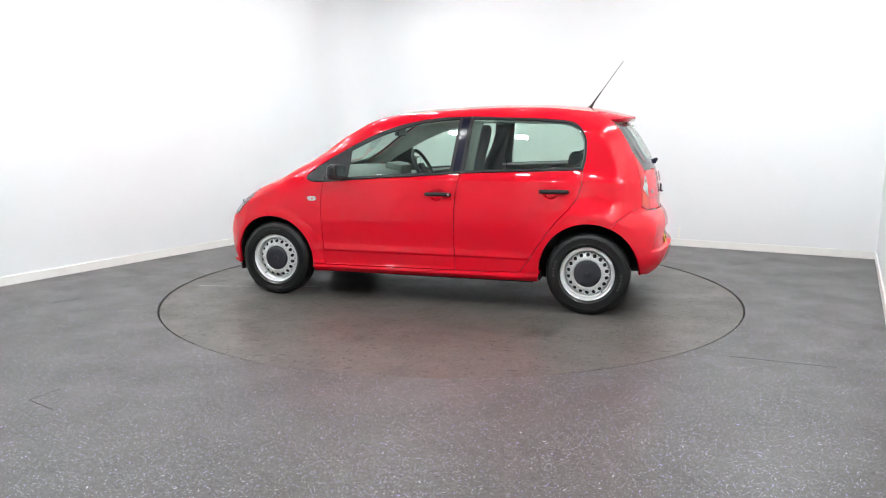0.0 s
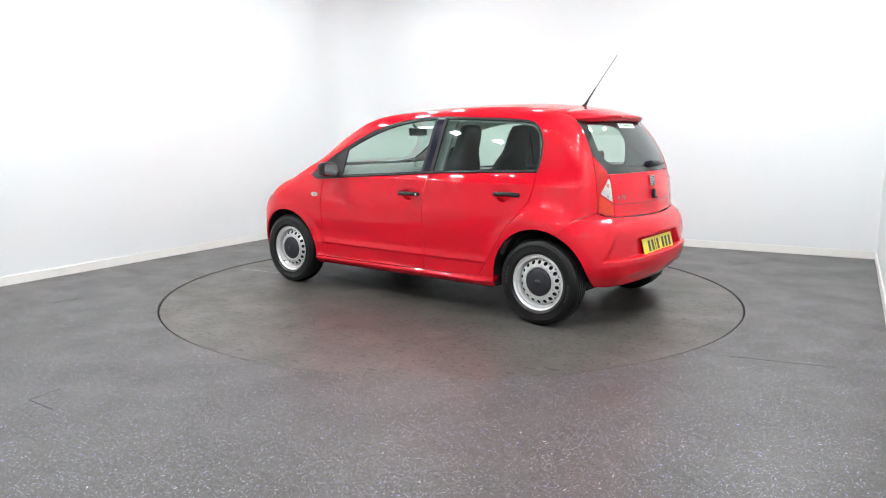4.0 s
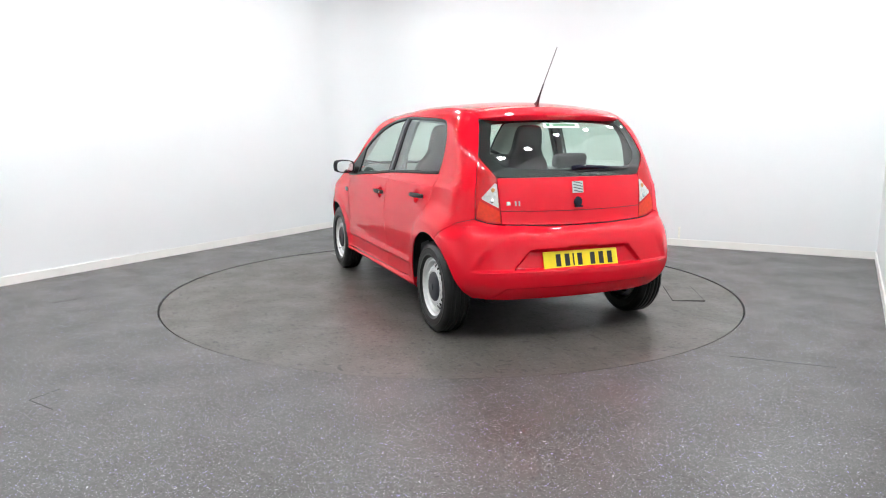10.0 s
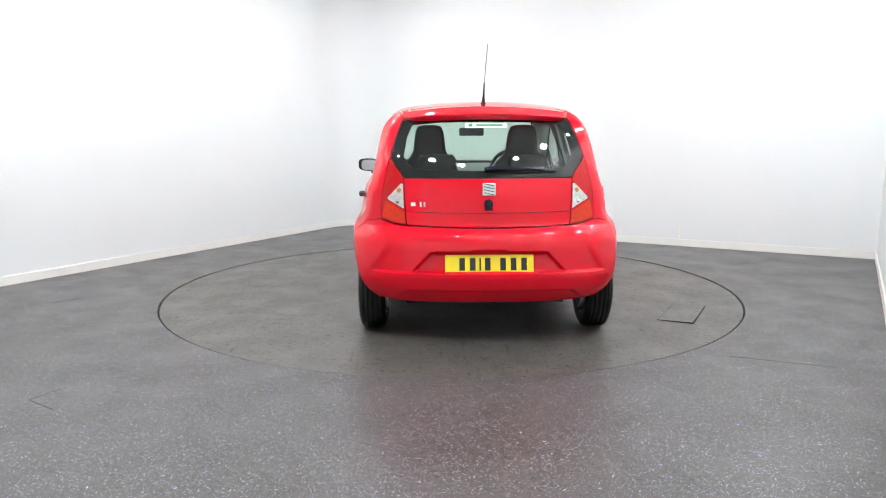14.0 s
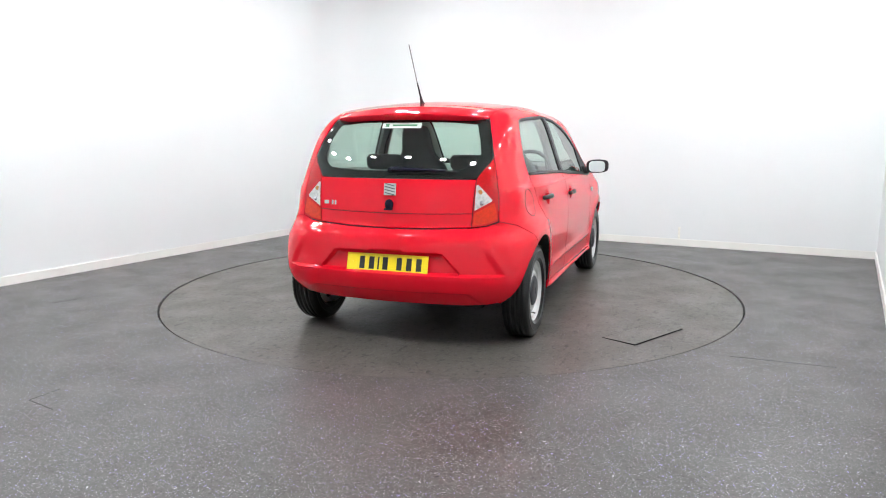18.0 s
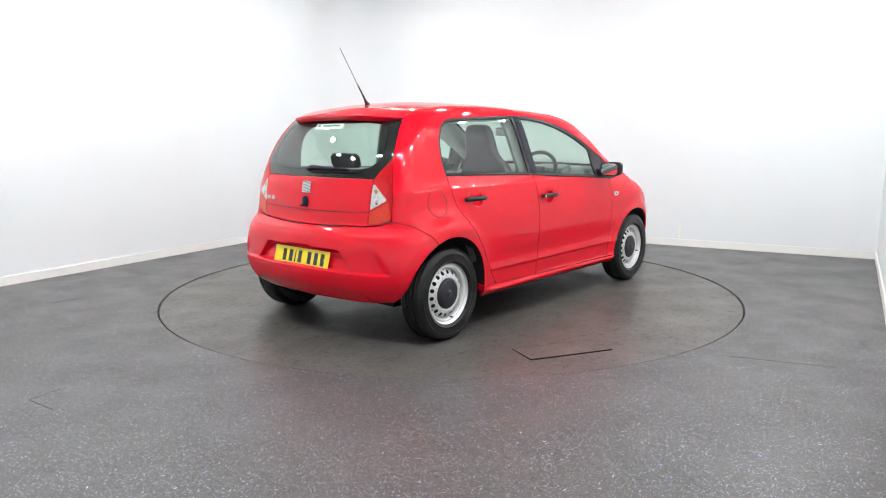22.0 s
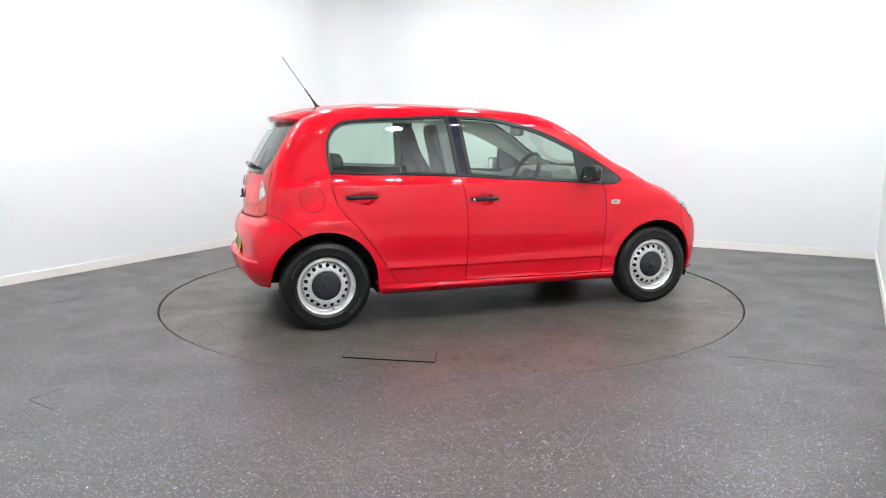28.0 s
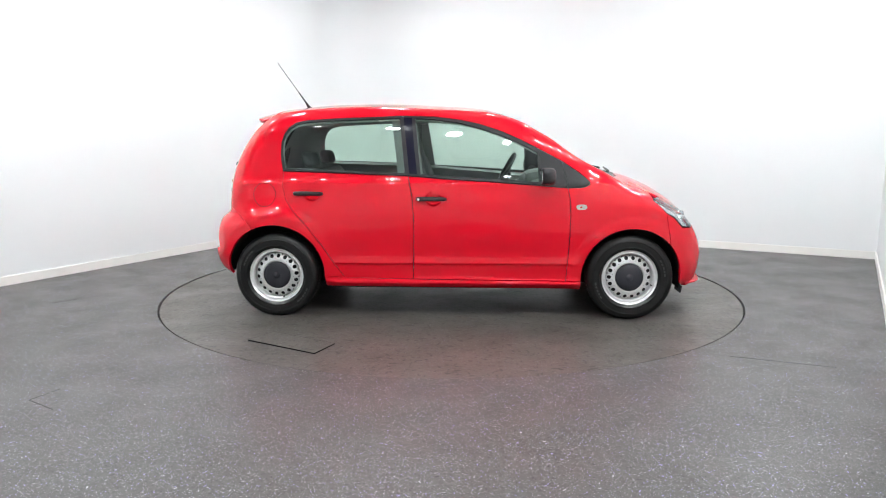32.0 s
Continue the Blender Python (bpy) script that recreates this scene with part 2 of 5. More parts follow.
def wall_strip(name, line, thick, lo, hi, mat, label, category):
    """A wall or board along an open plan line; its thickness lies to the outer side."""
    pts = [Vector(q) for q in line]
    nor = []
    for i in range(len(pts)):
        d = pts[min(i + 1, len(pts) - 1)] - pts[max(i - 1, 0)]
        d.normalize()
        nor.append(Vector((d.y, -d.x)))
    outer = [q - n * thick for q, n in zip(pts, nor)]
    v, f = [], []
    n = len(pts)
    for q, o in zip(pts, outer):
        v += [(q.x, q.y, lo), (q.x, q.y, hi), (o.x, o.y, hi), (o.x, o.y, lo)]
    for i in range(n - 1):
        for k in range(4):
            f.append((4 * i + k, 4 * i + (k + 1) % 4, 4 * i + 4 + (k + 1) % 4, 4 * i + 4 + k))
    f += [(3, 2, 1, 0), tuple(4 * (n - 1) + k for k in range(4))]
    ob = link_mesh(name, v, f, mat, smooth=False)
    bm = bmesh.new()
    bm.from_mesh(ob.data)
    bmesh.ops.recalc_face_normals(bm, faces=bm.faces)
    bm.to_mesh(ob.data)
    bm.free()
    return tagged(ob, label, category, kind="structure")


BEND = corner_curve(0.62)
wall_strip("wall_west", [P_LF, BEND[0]], 0.12, 0, WALL_H, M_WALL, "smooth white painted studio wall above the skirting", "wall")
corner = wall_strip("wall_corner", BEND, 0.12, 0, WALL_H, M_WALL, "rounded white painted studio wall corner", "wall")
wall_strip("wall_north", [BEND[-1], P_RB], 0.12, 0, WALL_H, M_WALL, "smooth white painted studio back wall", "wall")
wall_strip("wall_east", [P_RB, P_RF], 0.12, 0, WALL_H, M_WALL, "white painted side wall of the studio", "wall")
S_EAST, S_WEST = tuple(along(P_RF, P_LF, 2.2)), tuple(along(P_RF, P_LF, 3.9))
wall_strip("wall_south", [P_RF, S_EAST], 0.12, 0, WALL_H, M_WALL, "plain white wall closing the studio", "wall")
# unseen grey section, added for the darker band reflected in doors and tailgate
wall_strip("wall_south_middle", [S_EAST, S_WEST], 0.12, 0, WALL_H, M_GREYWALL, "plain grey wall section closing the studio", "wall")
wall_strip("wall_south_west", [S_WEST, P_LF], 0.12, 0, WALL_H, M_WALL, "plain white wall closing the studio", "wall")


def skirting(name, line):
    inner = []
    pts = [Vector(q) for q in line]
    for i in range(len(pts)):
        d = pts[min(i + 1, len(pts) - 1)] - pts[max(i - 1, 0)]
        d.normalize()
        inner.append(tuple(pts[i] + Vector((d.y, -d.x)) * 0.014))
    ob = wall_strip(name, inner, 0.0125, 0.001, 0.078, M_SKIRT, "white painted wooden skirting board along the wall", "skirting")
    return ob


skirting("baseboard_west", [P_LF, BEND[0]])
skirting("baseboard_corner", BEND)
skirting("baseboard_north", [BEND[-1], P_RB])
skirting("baseboard_east", [P_RB, P_RF])

RADIUS = 2.237
DECK = -0.005  # the turntable lies a little below the floor
GAP = 0.013


def ring_floor():
    """The floor: one sheet out to the walls, with a round hole for the turntable."""
    outline = [P_LF, *BEND, P_RB, P_RF]
    seg = 192
    v, f = [], []

    def reach(a):
        d = Vector((math.cos(a), math.sin(a)))
        best = 99
        for i in range(len(outline)):
            p, q = Vector(outline[i]), Vector(outline[(i + 1) % len(outline)])
            e = q - p
            den = d.x * e.y - d.y * e.x
            if abs(den) < 1e-9:
                continue
            s = (p.x * e.y - p.y * e.x) / den
            u = (p.x * d.y - p.y * d.x) / den
            if s > 0 and -1e-6 <= u <= 1 + 1e-6:
                best = min(best, s)
        return best + 0.1
    for i in range(seg):
        a = 2 * math.pi * i / seg
        R = reach(a)
        c, s = math.cos(a), math.sin(a)
        v += [(c * (RADIUS + GAP), s * (RADIUS + GAP), -0.05), (c * (RADIUS + GAP), s * (RADIUS + GAP), -0.002), (c * (RADIUS + GAP + 0.002), s * (RADIUS + GAP + 0.002), 0),
              (c * R, s * R, 0)]
    for i in range(seg):
        j = (i + 1) % seg
        for k in range(3):
            f.append((4 * i + k, 4 * i + k + 1, 4 * j + k + 1, 4 * j + k))
    ob = link_mesh("floor", v, f, M_FLOOR, smooth=False)
    bm = bmesh.new()
    bm.from_mesh(ob.data)
    bmesh.ops.recalc_face_normals(bm, faces=bm.faces)
    if sum(q.normal.z for q in bm.faces) < 0:
        bmesh.ops.reverse_faces(bm, faces=bm.faces)
    bm.to_mesh(ob.data)
    bm.free()
    tagged(ob, "dark grey flecked vinyl safety floor with scuffs", "floor", kind="structure")


ring_floor()
pit = link_mesh("pit", *prism([(2.6 * math.cos(a), 2.6 * math.sin(a)) for a in np.linspace(0, 2 * math.pi, 64, endpoint=False)], -0.09, -0.05), M_GAP_SHADE, smooth=False)
tagged(pit, "dark pit floor under the turntable", "pit", kind="structure")

v, f = prism([P_LF, *BEND, P_RB, P_RF], WALL_H, WALL_H + 0.1)
tagged(link_mesh("ceiling", v, f, M_CEIL, smooth=False), "plain grey ceiling over the studio", "ceiling", kind="structure")


def ceiling_light():
    lamp = new("ceiling_light")
    part("housing", box_bm(0.18, 0.18, 0.04, (0, 0, 0.02)), M_SKIRT, lamp, "white metal housing", bevel=0.005)
    part("diffuser", box_bm(0.14, 0.14, 0.012, (0, 0, -0.002)), M_LAMP, lamp, "glowing opal diffuser")
    return tagged(lamp, "small square white ceiling light with a glowing diffuser, some added as fill", "ceiling light", "ring of ceiling lights")


U = (Vector(P_RB) - Vector(P_LB)).normalized()
V = Vector((-U.y, U.x))
first = None
RING_AND_FILL = [(u, -3.25) for u in (-2.05, -1.15, -0.15, 0.73, 1.5, 2.25)] + [(2.5, w) for w in (-2.25, -1.35, -0.45, 0.45, 1.35, 2.2)]
# lamps at w 1.2, u -1.6 and u -1.8 are fill, added to even the walls
RING_AND_FILL += [(-2.5, w) for w in (-1.1, -2.0, -2.8)] + [(u, 1.2) for u in (-1.2, 0.0, 1.2)] + [(-1.6, w) for w in (0.3, -0.6)] + [(-1.8, 1.8)]
for u, w in RING_AND_FILL:
    c = U * u + V * w
    m = Matrix.Translation((c.x, c.y, WALL_H - 0.04)) @ pose(0, 0, 0, 0, 0, math.degrees(math.atan2(V.y, V.x)))
    if first is None:
        first = ceiling_light()
        first.matrix_basis = m
    else:
        copy_thing(first, m)

# ---- the turntable ----
turntable = new("turntable")
seg = 160
ring = [(RADIUS * math.cos(2 * math.pi * i / seg), RADIUS * math.sin(2 * math.pi * i / seg)) for i in range(seg)]
v, f = prism(ring, -0.05, DECK)
deck = link_mesh("deck", v, f, M_DISC, turntable, smooth=False)
tagged(turntable, "round grey vinyl-covered turntable set flush in the floor", "turntable")
HATCH = [(-1.078, -1.383), (-1.185, -1.588), (-0.717, -1.842), (-0.640, -1.640)]


def strip_on(name, a, b, width, height, mat, parent, label=""):
    a, b = Vector(a), Vector(b)
    d = (b - a).normalized()
    s = Vector((-d.y, d.x)) * width / 2
    lift = DECK if parent else 0.0
    v, f = prism([tuple(a - s), tuple(b - s), tuple(b + s), tuple(a + s)], lift + height * 0.2, lift + height)
    return link_mesh(name, v, f, mat, parent, label, smooth=False)




def hatch_lid():
    """A thin lid that stands a little proud of the deck, most at one long edge; shade on its sides is painted black.
    """
    high = (0.0030, 0.0078, 0.0070, 0.0045)
    top = [(x, y, DECK + q) for (x, y), q in zip(HATCH, high)]
    lid = link_mesh("hatch_lid", top, [(0, 1, 2, 3)], M_DISC, turntable, "worn grey hatch lid standing slightly proud", smooth=False)
    for i in range(4):
        (ax, ay, az), (bx, by, bz) = top[i], top[(i + 1) % 4]
        d = Vector((bx - ax, by - ay)).normalized() * 0.003
        v = [(ax, ay, DECK + 0.0002), (bx, by, DECK + 0.0002), (bx, by, bz - 0.0003), (ax, ay, az - 0.0003)]
        v += [(x + d.y, y - d.x, z) for x, y, z in v]
        link_mesh("hatch_edge_shade", v, [(0, 1, 2, 3), (7, 6, 5, 4), (0, 4, 5, 1), (1, 5, 6, 2), (2, 6, 7, 3), (3, 7, 4, 0)], M_GAP_SHADE, lid, smooth=False)


hatch_lid()
strip_on("chalk_mark", (2.035, 0.515), (1.76, 0.456), 0.020, 0.0012, M_LINE, turntable, "thin pale chalk line")
strip_on("chalk_mark", (1.72, 0.447), (1.57, 0.412), 0.016, 0.0012, M_LINE, turntable, "thin pale chalk line")
strip_on("chalk_mark", (1.178, 0.299), (1.072, 0.262), 0.05, 0.0012, M_LINE, turntable, "small pale scrape")
for a, b, w in (((-3.0, -0.57), (-2.87, -0.43), 0.006), ((-2.02, -2.56), (-1.95, -2.41), 0.004), ((-2.02, -2.56), (-1.84, -2.68), 0.004), ((1.59, -1.87), (2.09, -2.07), 0.004)):
    tagged(strip_on("floor_cut", a, b, w, 0.001, M_CUT, None), "thin dark cut line in the vinyl floor", "floor cut", "cuts in the floor", kind="structure")
tagged(strip_on("floor_scratch", (-0.87, -2.76), (-0.22, -3.11), 0.008, 0.001, M_SCRATCH, None), "long faint pale scratch across the vinyl floor", "scratch", kind="structure")


def wall_mark(at, width, lo, hi, mat, label):
    """A faint scuff on the back wall, at a distance along it."""
    d = (Vector(P_RB) - Vector(BEND[-1])).normalized()
    q = Vector(BEND[-1]) + d * at
    n = Vector((d.y, -d.x)) * 0.0015
    a, b = q - d * width / 2, q + d * width / 2
    v, f = prism([tuple(a), tuple(b), tuple(b + n), tuple(a + n)], lo, hi)
    tagged(link_mesh("wall_mark", v, f, mat, smooth=False), label, "wall mark", kind="structure")


M_MARK = material("yellowed_paint", (0.775, 0.77, 0.71), 0.6, vary=0.1, noise_scale=30)
M_MARK2 = material("grey_scuff", (0.735, 0.755, 0.755), 0.6, vary=0.1, noise_scale=30)
wall_mark(3.79, 0.025, 0.079, 0.21, M_MARK, "faint yellowish streak on the white wall")
wall_mark(3.71, 0.03, 0.17, 0.21, M_MARK2, "faint grey scuff on the white wall")

# ---- the car: body form ----
def spline(knots):
    """A smooth curve through (at, value) knots, as a function of arrays."""
    xs = np.array([k[0] for k in knots], float)
    ys = np.array([k[1] for k in knots], float)
    h = np.diff(xs)
    d = np.diff(ys) / h
    m = np.zeros(len(xs))
    m[0], m[-1] = d[0], d[-1]
    for i in range(1, len(xs) - 1):
        if d[i - 1] * d[i] > 0:
            w1, w2 = 2 * h[i] + h[i - 1], h[i] + 2 * h[i - 1]
            m[i] = (w1 + w2) / (w1 / d[i - 1] + w2 / d[i])

    def at(x):
        x = np.clip(np.asarray(x, float), xs[0], xs[-1])
        i = np.clip(np.searchsorted(xs, x) - 1, 0, len(xs) - 2)
        t = (x - xs[i]) / h[i]
        return ((1 + 2 * t) * (1 - t) ** 2 * ys[i] + t * (1 - t) ** 2 * h[i] * m[i] + t * t * (3 - 2 * t) * ys[i + 1] + t * t * (t - 1) * h[i] * m[i + 1])
    return at


def step(x, a, b):
    t = np.clip((x - a) / (b - a), 0, 1)
    return t * t * (3 - 2 * t)


def smax(a, b, k):
    h = np.maximum(k - np.abs(a - b), 0) / k
    return np.maximum(a, b) + h * h * k / 4


WIDTH = spline([(0.10, 0.62), (0.16, 0.685), (0.20, 0.742), (0.230, 0.788), (0.244, 0.800), (0.254, 0.8005), (0.264, 0.793), (0.272, 0.787), (0.29, 0.7868), (0.33, 0.7885), (0.368, 0.7915), (0.374, 0.795), (0.380, 0.8005), (0.386, 0.8015), (0.40, 0.7995), (0.43, 0.7962), (0.46, 0.7970),
                (0.51, 0.802), (0.60, 0.808), (0.70, 0.808), (0.78, 0.803), (0.86, 0.7945), (0.915, 0.7865), (0.927, 0.7845), (0.934, 0.7785), (0.95, 0.7690), (1.0, 0.750), (1.1, 0.717), (1.2, 0.686), (1.3, 0.653), (1.4, 0.617), (1.55, 0.558)])
PLAIN = spline([(0.10, 0.65), (0.20, 0.748), (0.25, 0.782), (0.30, 0.795), (0.45, 0.803), (0.60, 0.808), (0.70, 0.808), (0.78, 0.803), (0.86, 0.7945), (0.915, 0.7865), (0.927, 0.7845), (0.934, 0.7785), (0.95, 0.7690), (1.0, 0.750), (1.1, 0.717), (1.2, 0.686), (1.3, 0.653), (1.4, 0.617), (1.55, 0.558)])
TAPER_HIGH = spline([(-1.7, -0.030), (-1.5, -0.018), (-1.2, -0.010), (-0.8, -0.004), (-0.3, 0.0), (0.3, 0.0), (0.7, -0.008), (1.0, -0.03), (1.3, -0.07), (1.8, -0.16)])
TAPER_LOW = spline([(-1.75, -0.035), (-1.5, 0.0), (-1.2, 0.014), (-0.8, 0.0), (-0.3, 0.0), (0.6, 0.0), (1.2, 0.012), (1.5, -0.005), (1.85, -0.05)])
TOP = spline([(-1.6, 1.335), (-1.47, 1.378), (-1.32, 1.418), (-1.15, 1.446), (-0.98, 1.463), (-0.8, 1.473), (-0.55, 1.476), (-0.3, 1.470), (-0.12, 1.460), (0.05, 1.452), (0.22, 1.434), (0.34, 1.403), (0.42, 1.372), (0.50, 1.335), (0.58, 1.290), (0.667, 1.241), (0.83, 1.126), (0.98, 1.040), (1.08, 0.998), (1.18, 0.966), (1.3, 0.935), (1.48, 0.872),
              (1.6, 0.815), (1.7, 0.745), (1.8, 0.64), (1.9, 0.50)])
REAR = spline([(0.10, -1.50), (0.20, -1.610), (0.25, -1.670), (0.285, -1.708), (0.33, -1.738), (0.38, -1.755), (0.43, -1.763), (0.455, -1.763), (0.50, -1.760), (0.56, -1.750), (0.62, -1.733), (0.67, -1.710), (0.695, -1.690),
               (0.715, -1.672), (0.80, -1.662), (0.90, -1.650), (1.0, -1.626), (1.12, -1.574), (1.23, -1.507), (1.345, -1.425), (1.5, -1.30)])
FRONT = spline([(0.10, 1.66), (0.20, 1.76), (0.30, 1.80), (0.45, 1.815), (0.60, 1.80), (0.70, 1.765), (0.80, 1.70), (1.0, 1.55), (1.5, 1.4)])


HANDLES = ((-0.119, 0.826), (-0.944, 0.857))


def body_f(x, y, z):
    """Signed form of the outer skin: below zero inside the car."""
    ay = np.abs(y)
    high = step(z, 0.76, 1.08)
    aft = step(-x, 0.85, 1.30)
    ledge_z = 0.76 - 0.06 * step(-x, 1.2, 1.55)
    high = high * (1 - aft) + step(z, ledge_z - 0.09, ledge_z + 0.09) * aft
    doors = step(x, -0.92, -0.72) * (1 - step(x, 0.82, 0.95))
    side = PLAIN(z) * (1 - doors) + WIDTH(z) * doors + (TAPER_HIGH(x) - 0.036 * aft * (1 - step(z, 0.90, 1.32))) * high + TAPER_LOW(x) * (1 - high)
    side = side + 0.009 * (1 - step(np.hypot(x - 1.222, z - 0.285), 0.375, 0.430))
    side = side + 0.013 * (1 - step(np.hypot(x + 1.214, z - 0.301), 0.395, 0.480)) * step(-x, 0.80, 1.0)
    tuck = np.clip(0.45 - z, 0, 0.2) / 0.2
    side = side - 0.13 * tuck ** 2.5 * step(-x, 1.38, 1.62)
    for hx, hz in HANDLES:
        side = side - 0.040 * (1 - step(np.hypot((x - hx) / 0.054, (z - hz + 0.004) / 0.050), 0.80, 1.0))
    fs = ay - side
    crown = 0.14 - 0.11 * step(x, 0.1, 0.5) + 0.10 * step(x, 1.0, 1.25)
    ft = (z - (TOP(x) - crown * ay * ay)) * (1 - 0.14 * step(x, 0.4, 0.7) * (1 - step(x, 1.0, 1.2)))
    low = 1 - step(z, 0.66, 0.74)
    curve = 0.27 * (1 - low) + 0.20 * low
    slot = step(z, 0.452, 0.464) * (1 - step(z, 0.560 - 0.02 * ay, 0.594 - 0.02 * ay))
    half = 0.452 - (z - 0.455) * 0.95
    slot = slot * (1 - step(ay, half - 0.026, half + 0.026))
    ledge = step(z, 0.449, 0.457) * (1 - step(z, 0.50, 0.66)) * (1 - step(ay, 0.65 - 0.55 * (z - 0.457), 0.71 - 0.55 * (z - 0.457)))
    lip = step(z, 0.20, 0.21) * (1 - step(z, 0.338, 0.348)) * (1 - step(ay, 0.565 - 1.1 * (z - 0.262), 0.60 - 1.1 * (z - 0.262)))
    fr = (REAR(z) + curve * ay * ay + np.maximum(0.055 * slot, 0.020 * ledge) + 0.016 * lip - x) * 0.95
    ff = (x - (FRONT(z) - 0.22 * ay * ay)) * 0.9
    f = smax(fs, ft, 0.11 - 0.035 * step(x, 0.2, 0.5))
    f = smax(f, fr, 0.24 * low + 0.13 * (1 - low))
    return smax(f, ff, 0.30)


def cast(ox, oy, oz, dx, dy, dz, far):
    """Distance along rays from inside the car to the skin."""
    lo, hi = np.zeros_like(ox), np.full_like(ox, far)
    for _ in range(34):
        mid = (lo + hi) / 2
        out = body_f(ox + dx * mid, oy + dy * mid, oz + dz * mid) > 0
        hi, lo = np.where(out, mid, hi), np.where(out, lo, mid)
    return (lo + hi) / 2


Z0 = 0.55


def skin_side(x, phi):
    """Skin point at a station x and an angle phi up from the car's side."""
    n = len(x)
    r = cast(x, np.zeros(n), np.full(n, Z0), np.zeros(n), np.cos(phi), np.sin(phi), 1.3)
    return np.stack([x, r * np.cos(phi), Z0 + r * np.sin(phi)], 1)


def skin_rear(psi, z):
    n = len(z)
    r = cast(np.full(n, -1.0), np.zeros(n), z, -np.cos(psi), np.sin(psi), np.zeros(n), 1.3)
    return np.stack([-1.0 - r * np.cos(psi), r * np.sin(psi), z], 1)


def skin_front(psi, z):
    n = len(z)
    r = cast(np.full(n, 1.0), np.zeros(n), z, np.cos(psi), np.sin(psi), np.zeros(n), 1.3)
    return np.stack([1.0 + r * np.cos(psi), r * np.sin(psi), z], 1)


def from_side(x, z):
    """Skin point seen square from the side at (x, z)."""
    x, z = np.atleast_1d(np.asarray(x, float)), np.atleast_1d(np.asarray(z, float))
    n = len(x)
    r = cast(x, np.zeros(n), z, np.zeros(n), np.ones(n), np.zeros(n), 1.2)
    return np.stack([x, r, z], 1)


def from_top(x, y):
    x, y = np.atleast_1d(np.asarray(x, float)), np.atleast_1d(np.asarray(y, float))
    n = len(x)
    r = cast(x, y, np.full(n, 0.4), np.zeros(n), np.zeros(n), np.ones(n), 1.4)
    return np.stack([x, y, 0.4 + r], 1)


def from_rear(y, z):
    y, z = np.atleast_1d(np.asarray(y, float)), np.atleast_1d(np.asarray(z, float))
    n = len(y)
    r = cast(np.full(n, -1.0), y, z, -np.ones(n), np.zeros(n), np.zeros(n), 1.3)
    return np.stack([-1.0 - r, y, z], 1)


KINDS = {
    "side": (skin_side, lambda p: np.stack([p[:, 0], np.arctan2(p[:, 2] - Z0, p[:, 1])], 1), (1.0, 0.75)),
    "rear": (skin_rear, lambda p: np.stack([np.arctan2(p[:, 1], -1.0 - p[:, 0]), p[:, 2]], 1), (0.68, 1.0)),
    "front": (skin_front, lambda p: np.stack([np.arctan2(p[:, 1], p[:, 0] - 1.0), p[:, 2]], 1), (0.75, 1.0)),
}


def normals(p):
    e = 1e-4
    g = np.stack([body_f(p[:, 0] + e * (k == 0), p[:, 1] + e * (k == 1), p[:, 2] + e * (k == 2)) - body_f(p[:, 0] - e * (k == 0), p[:, 1] - e * (k == 1), p[:, 2] - e * (k == 2))
                  for k in range(3)], 1)
    return g / np.maximum(np.linalg.norm(g, axis=1, keepdims=True), 1e-12)


def resample(loop, gap):
    """Points every gap or closer along a closed 2D loop, its corners kept."""
    out = []
    n = len(loop)
    for i in range(n):
        a, b = loop[i], loop[(i + 1) % n]
        k = max(1, int(math.ceil(np.linalg.norm(b - a) / gap)))
        for j in range(k):
            out.append(a + (b - a) * j / k)
    return np.array(out)


def inside(pts, loop):
    x, y = pts[:, 0], pts[:, 1]
    res = np.zeros(len(pts), bool)
    n = len(loop)
    for i in range(n):
        (x1, y1), (x2, y2) = loop[i], loop[(i + 1) % n]
        if y1 == y2:
            continue
        c = ((y1 > y) != (y2 > y)) & (x < (x2 - x1) * (y - y1) / (y2 - y1) + x1)
        res ^= c
    return res


def edge_gap(pts, loop):
    best = np.full(len(pts), 9.0)
    n = len(loop)
    for i in range(n):
        a, b = loop[i], loop[(i + 1) % n]
        d = b - a
        t = np.clip(((pts - a) @ d) / max(d @ d, 1e-12), 0, 1)
        best = np.minimum(best, np.linalg.norm(pts - a - t[:, None] * d, axis=1))
    return best


def shrink(loop, d):
    """The loop moved inwards by d."""
    n = len(loop)
    area = sum(loop[i][0] * loop[(i + 1) % n][1] - loop[(i + 1) % n][0] * loop[i][1] for i in range(n))
    s = 1 if area > 0 else -1
    out = []
    for i in range(n):
        a, b, c = loop[i - 1], loop[i], loop[(i + 1) % n]
        n1 = np.array([-(b - a)[1], (b - a)[0]]) * s
        n2 = np.array([-(c - b)[1], (c - b)[0]]) * s
        n1, n2 = n1 / max(np.linalg.norm(n1), 1e-9), n2 / max(np.linalg.norm(n2), 1e-9)
        m = n1 + n2
        m = m / max(m @ m / 2, 0.35)
        out.append(b + m * d)
    return np.array(out)


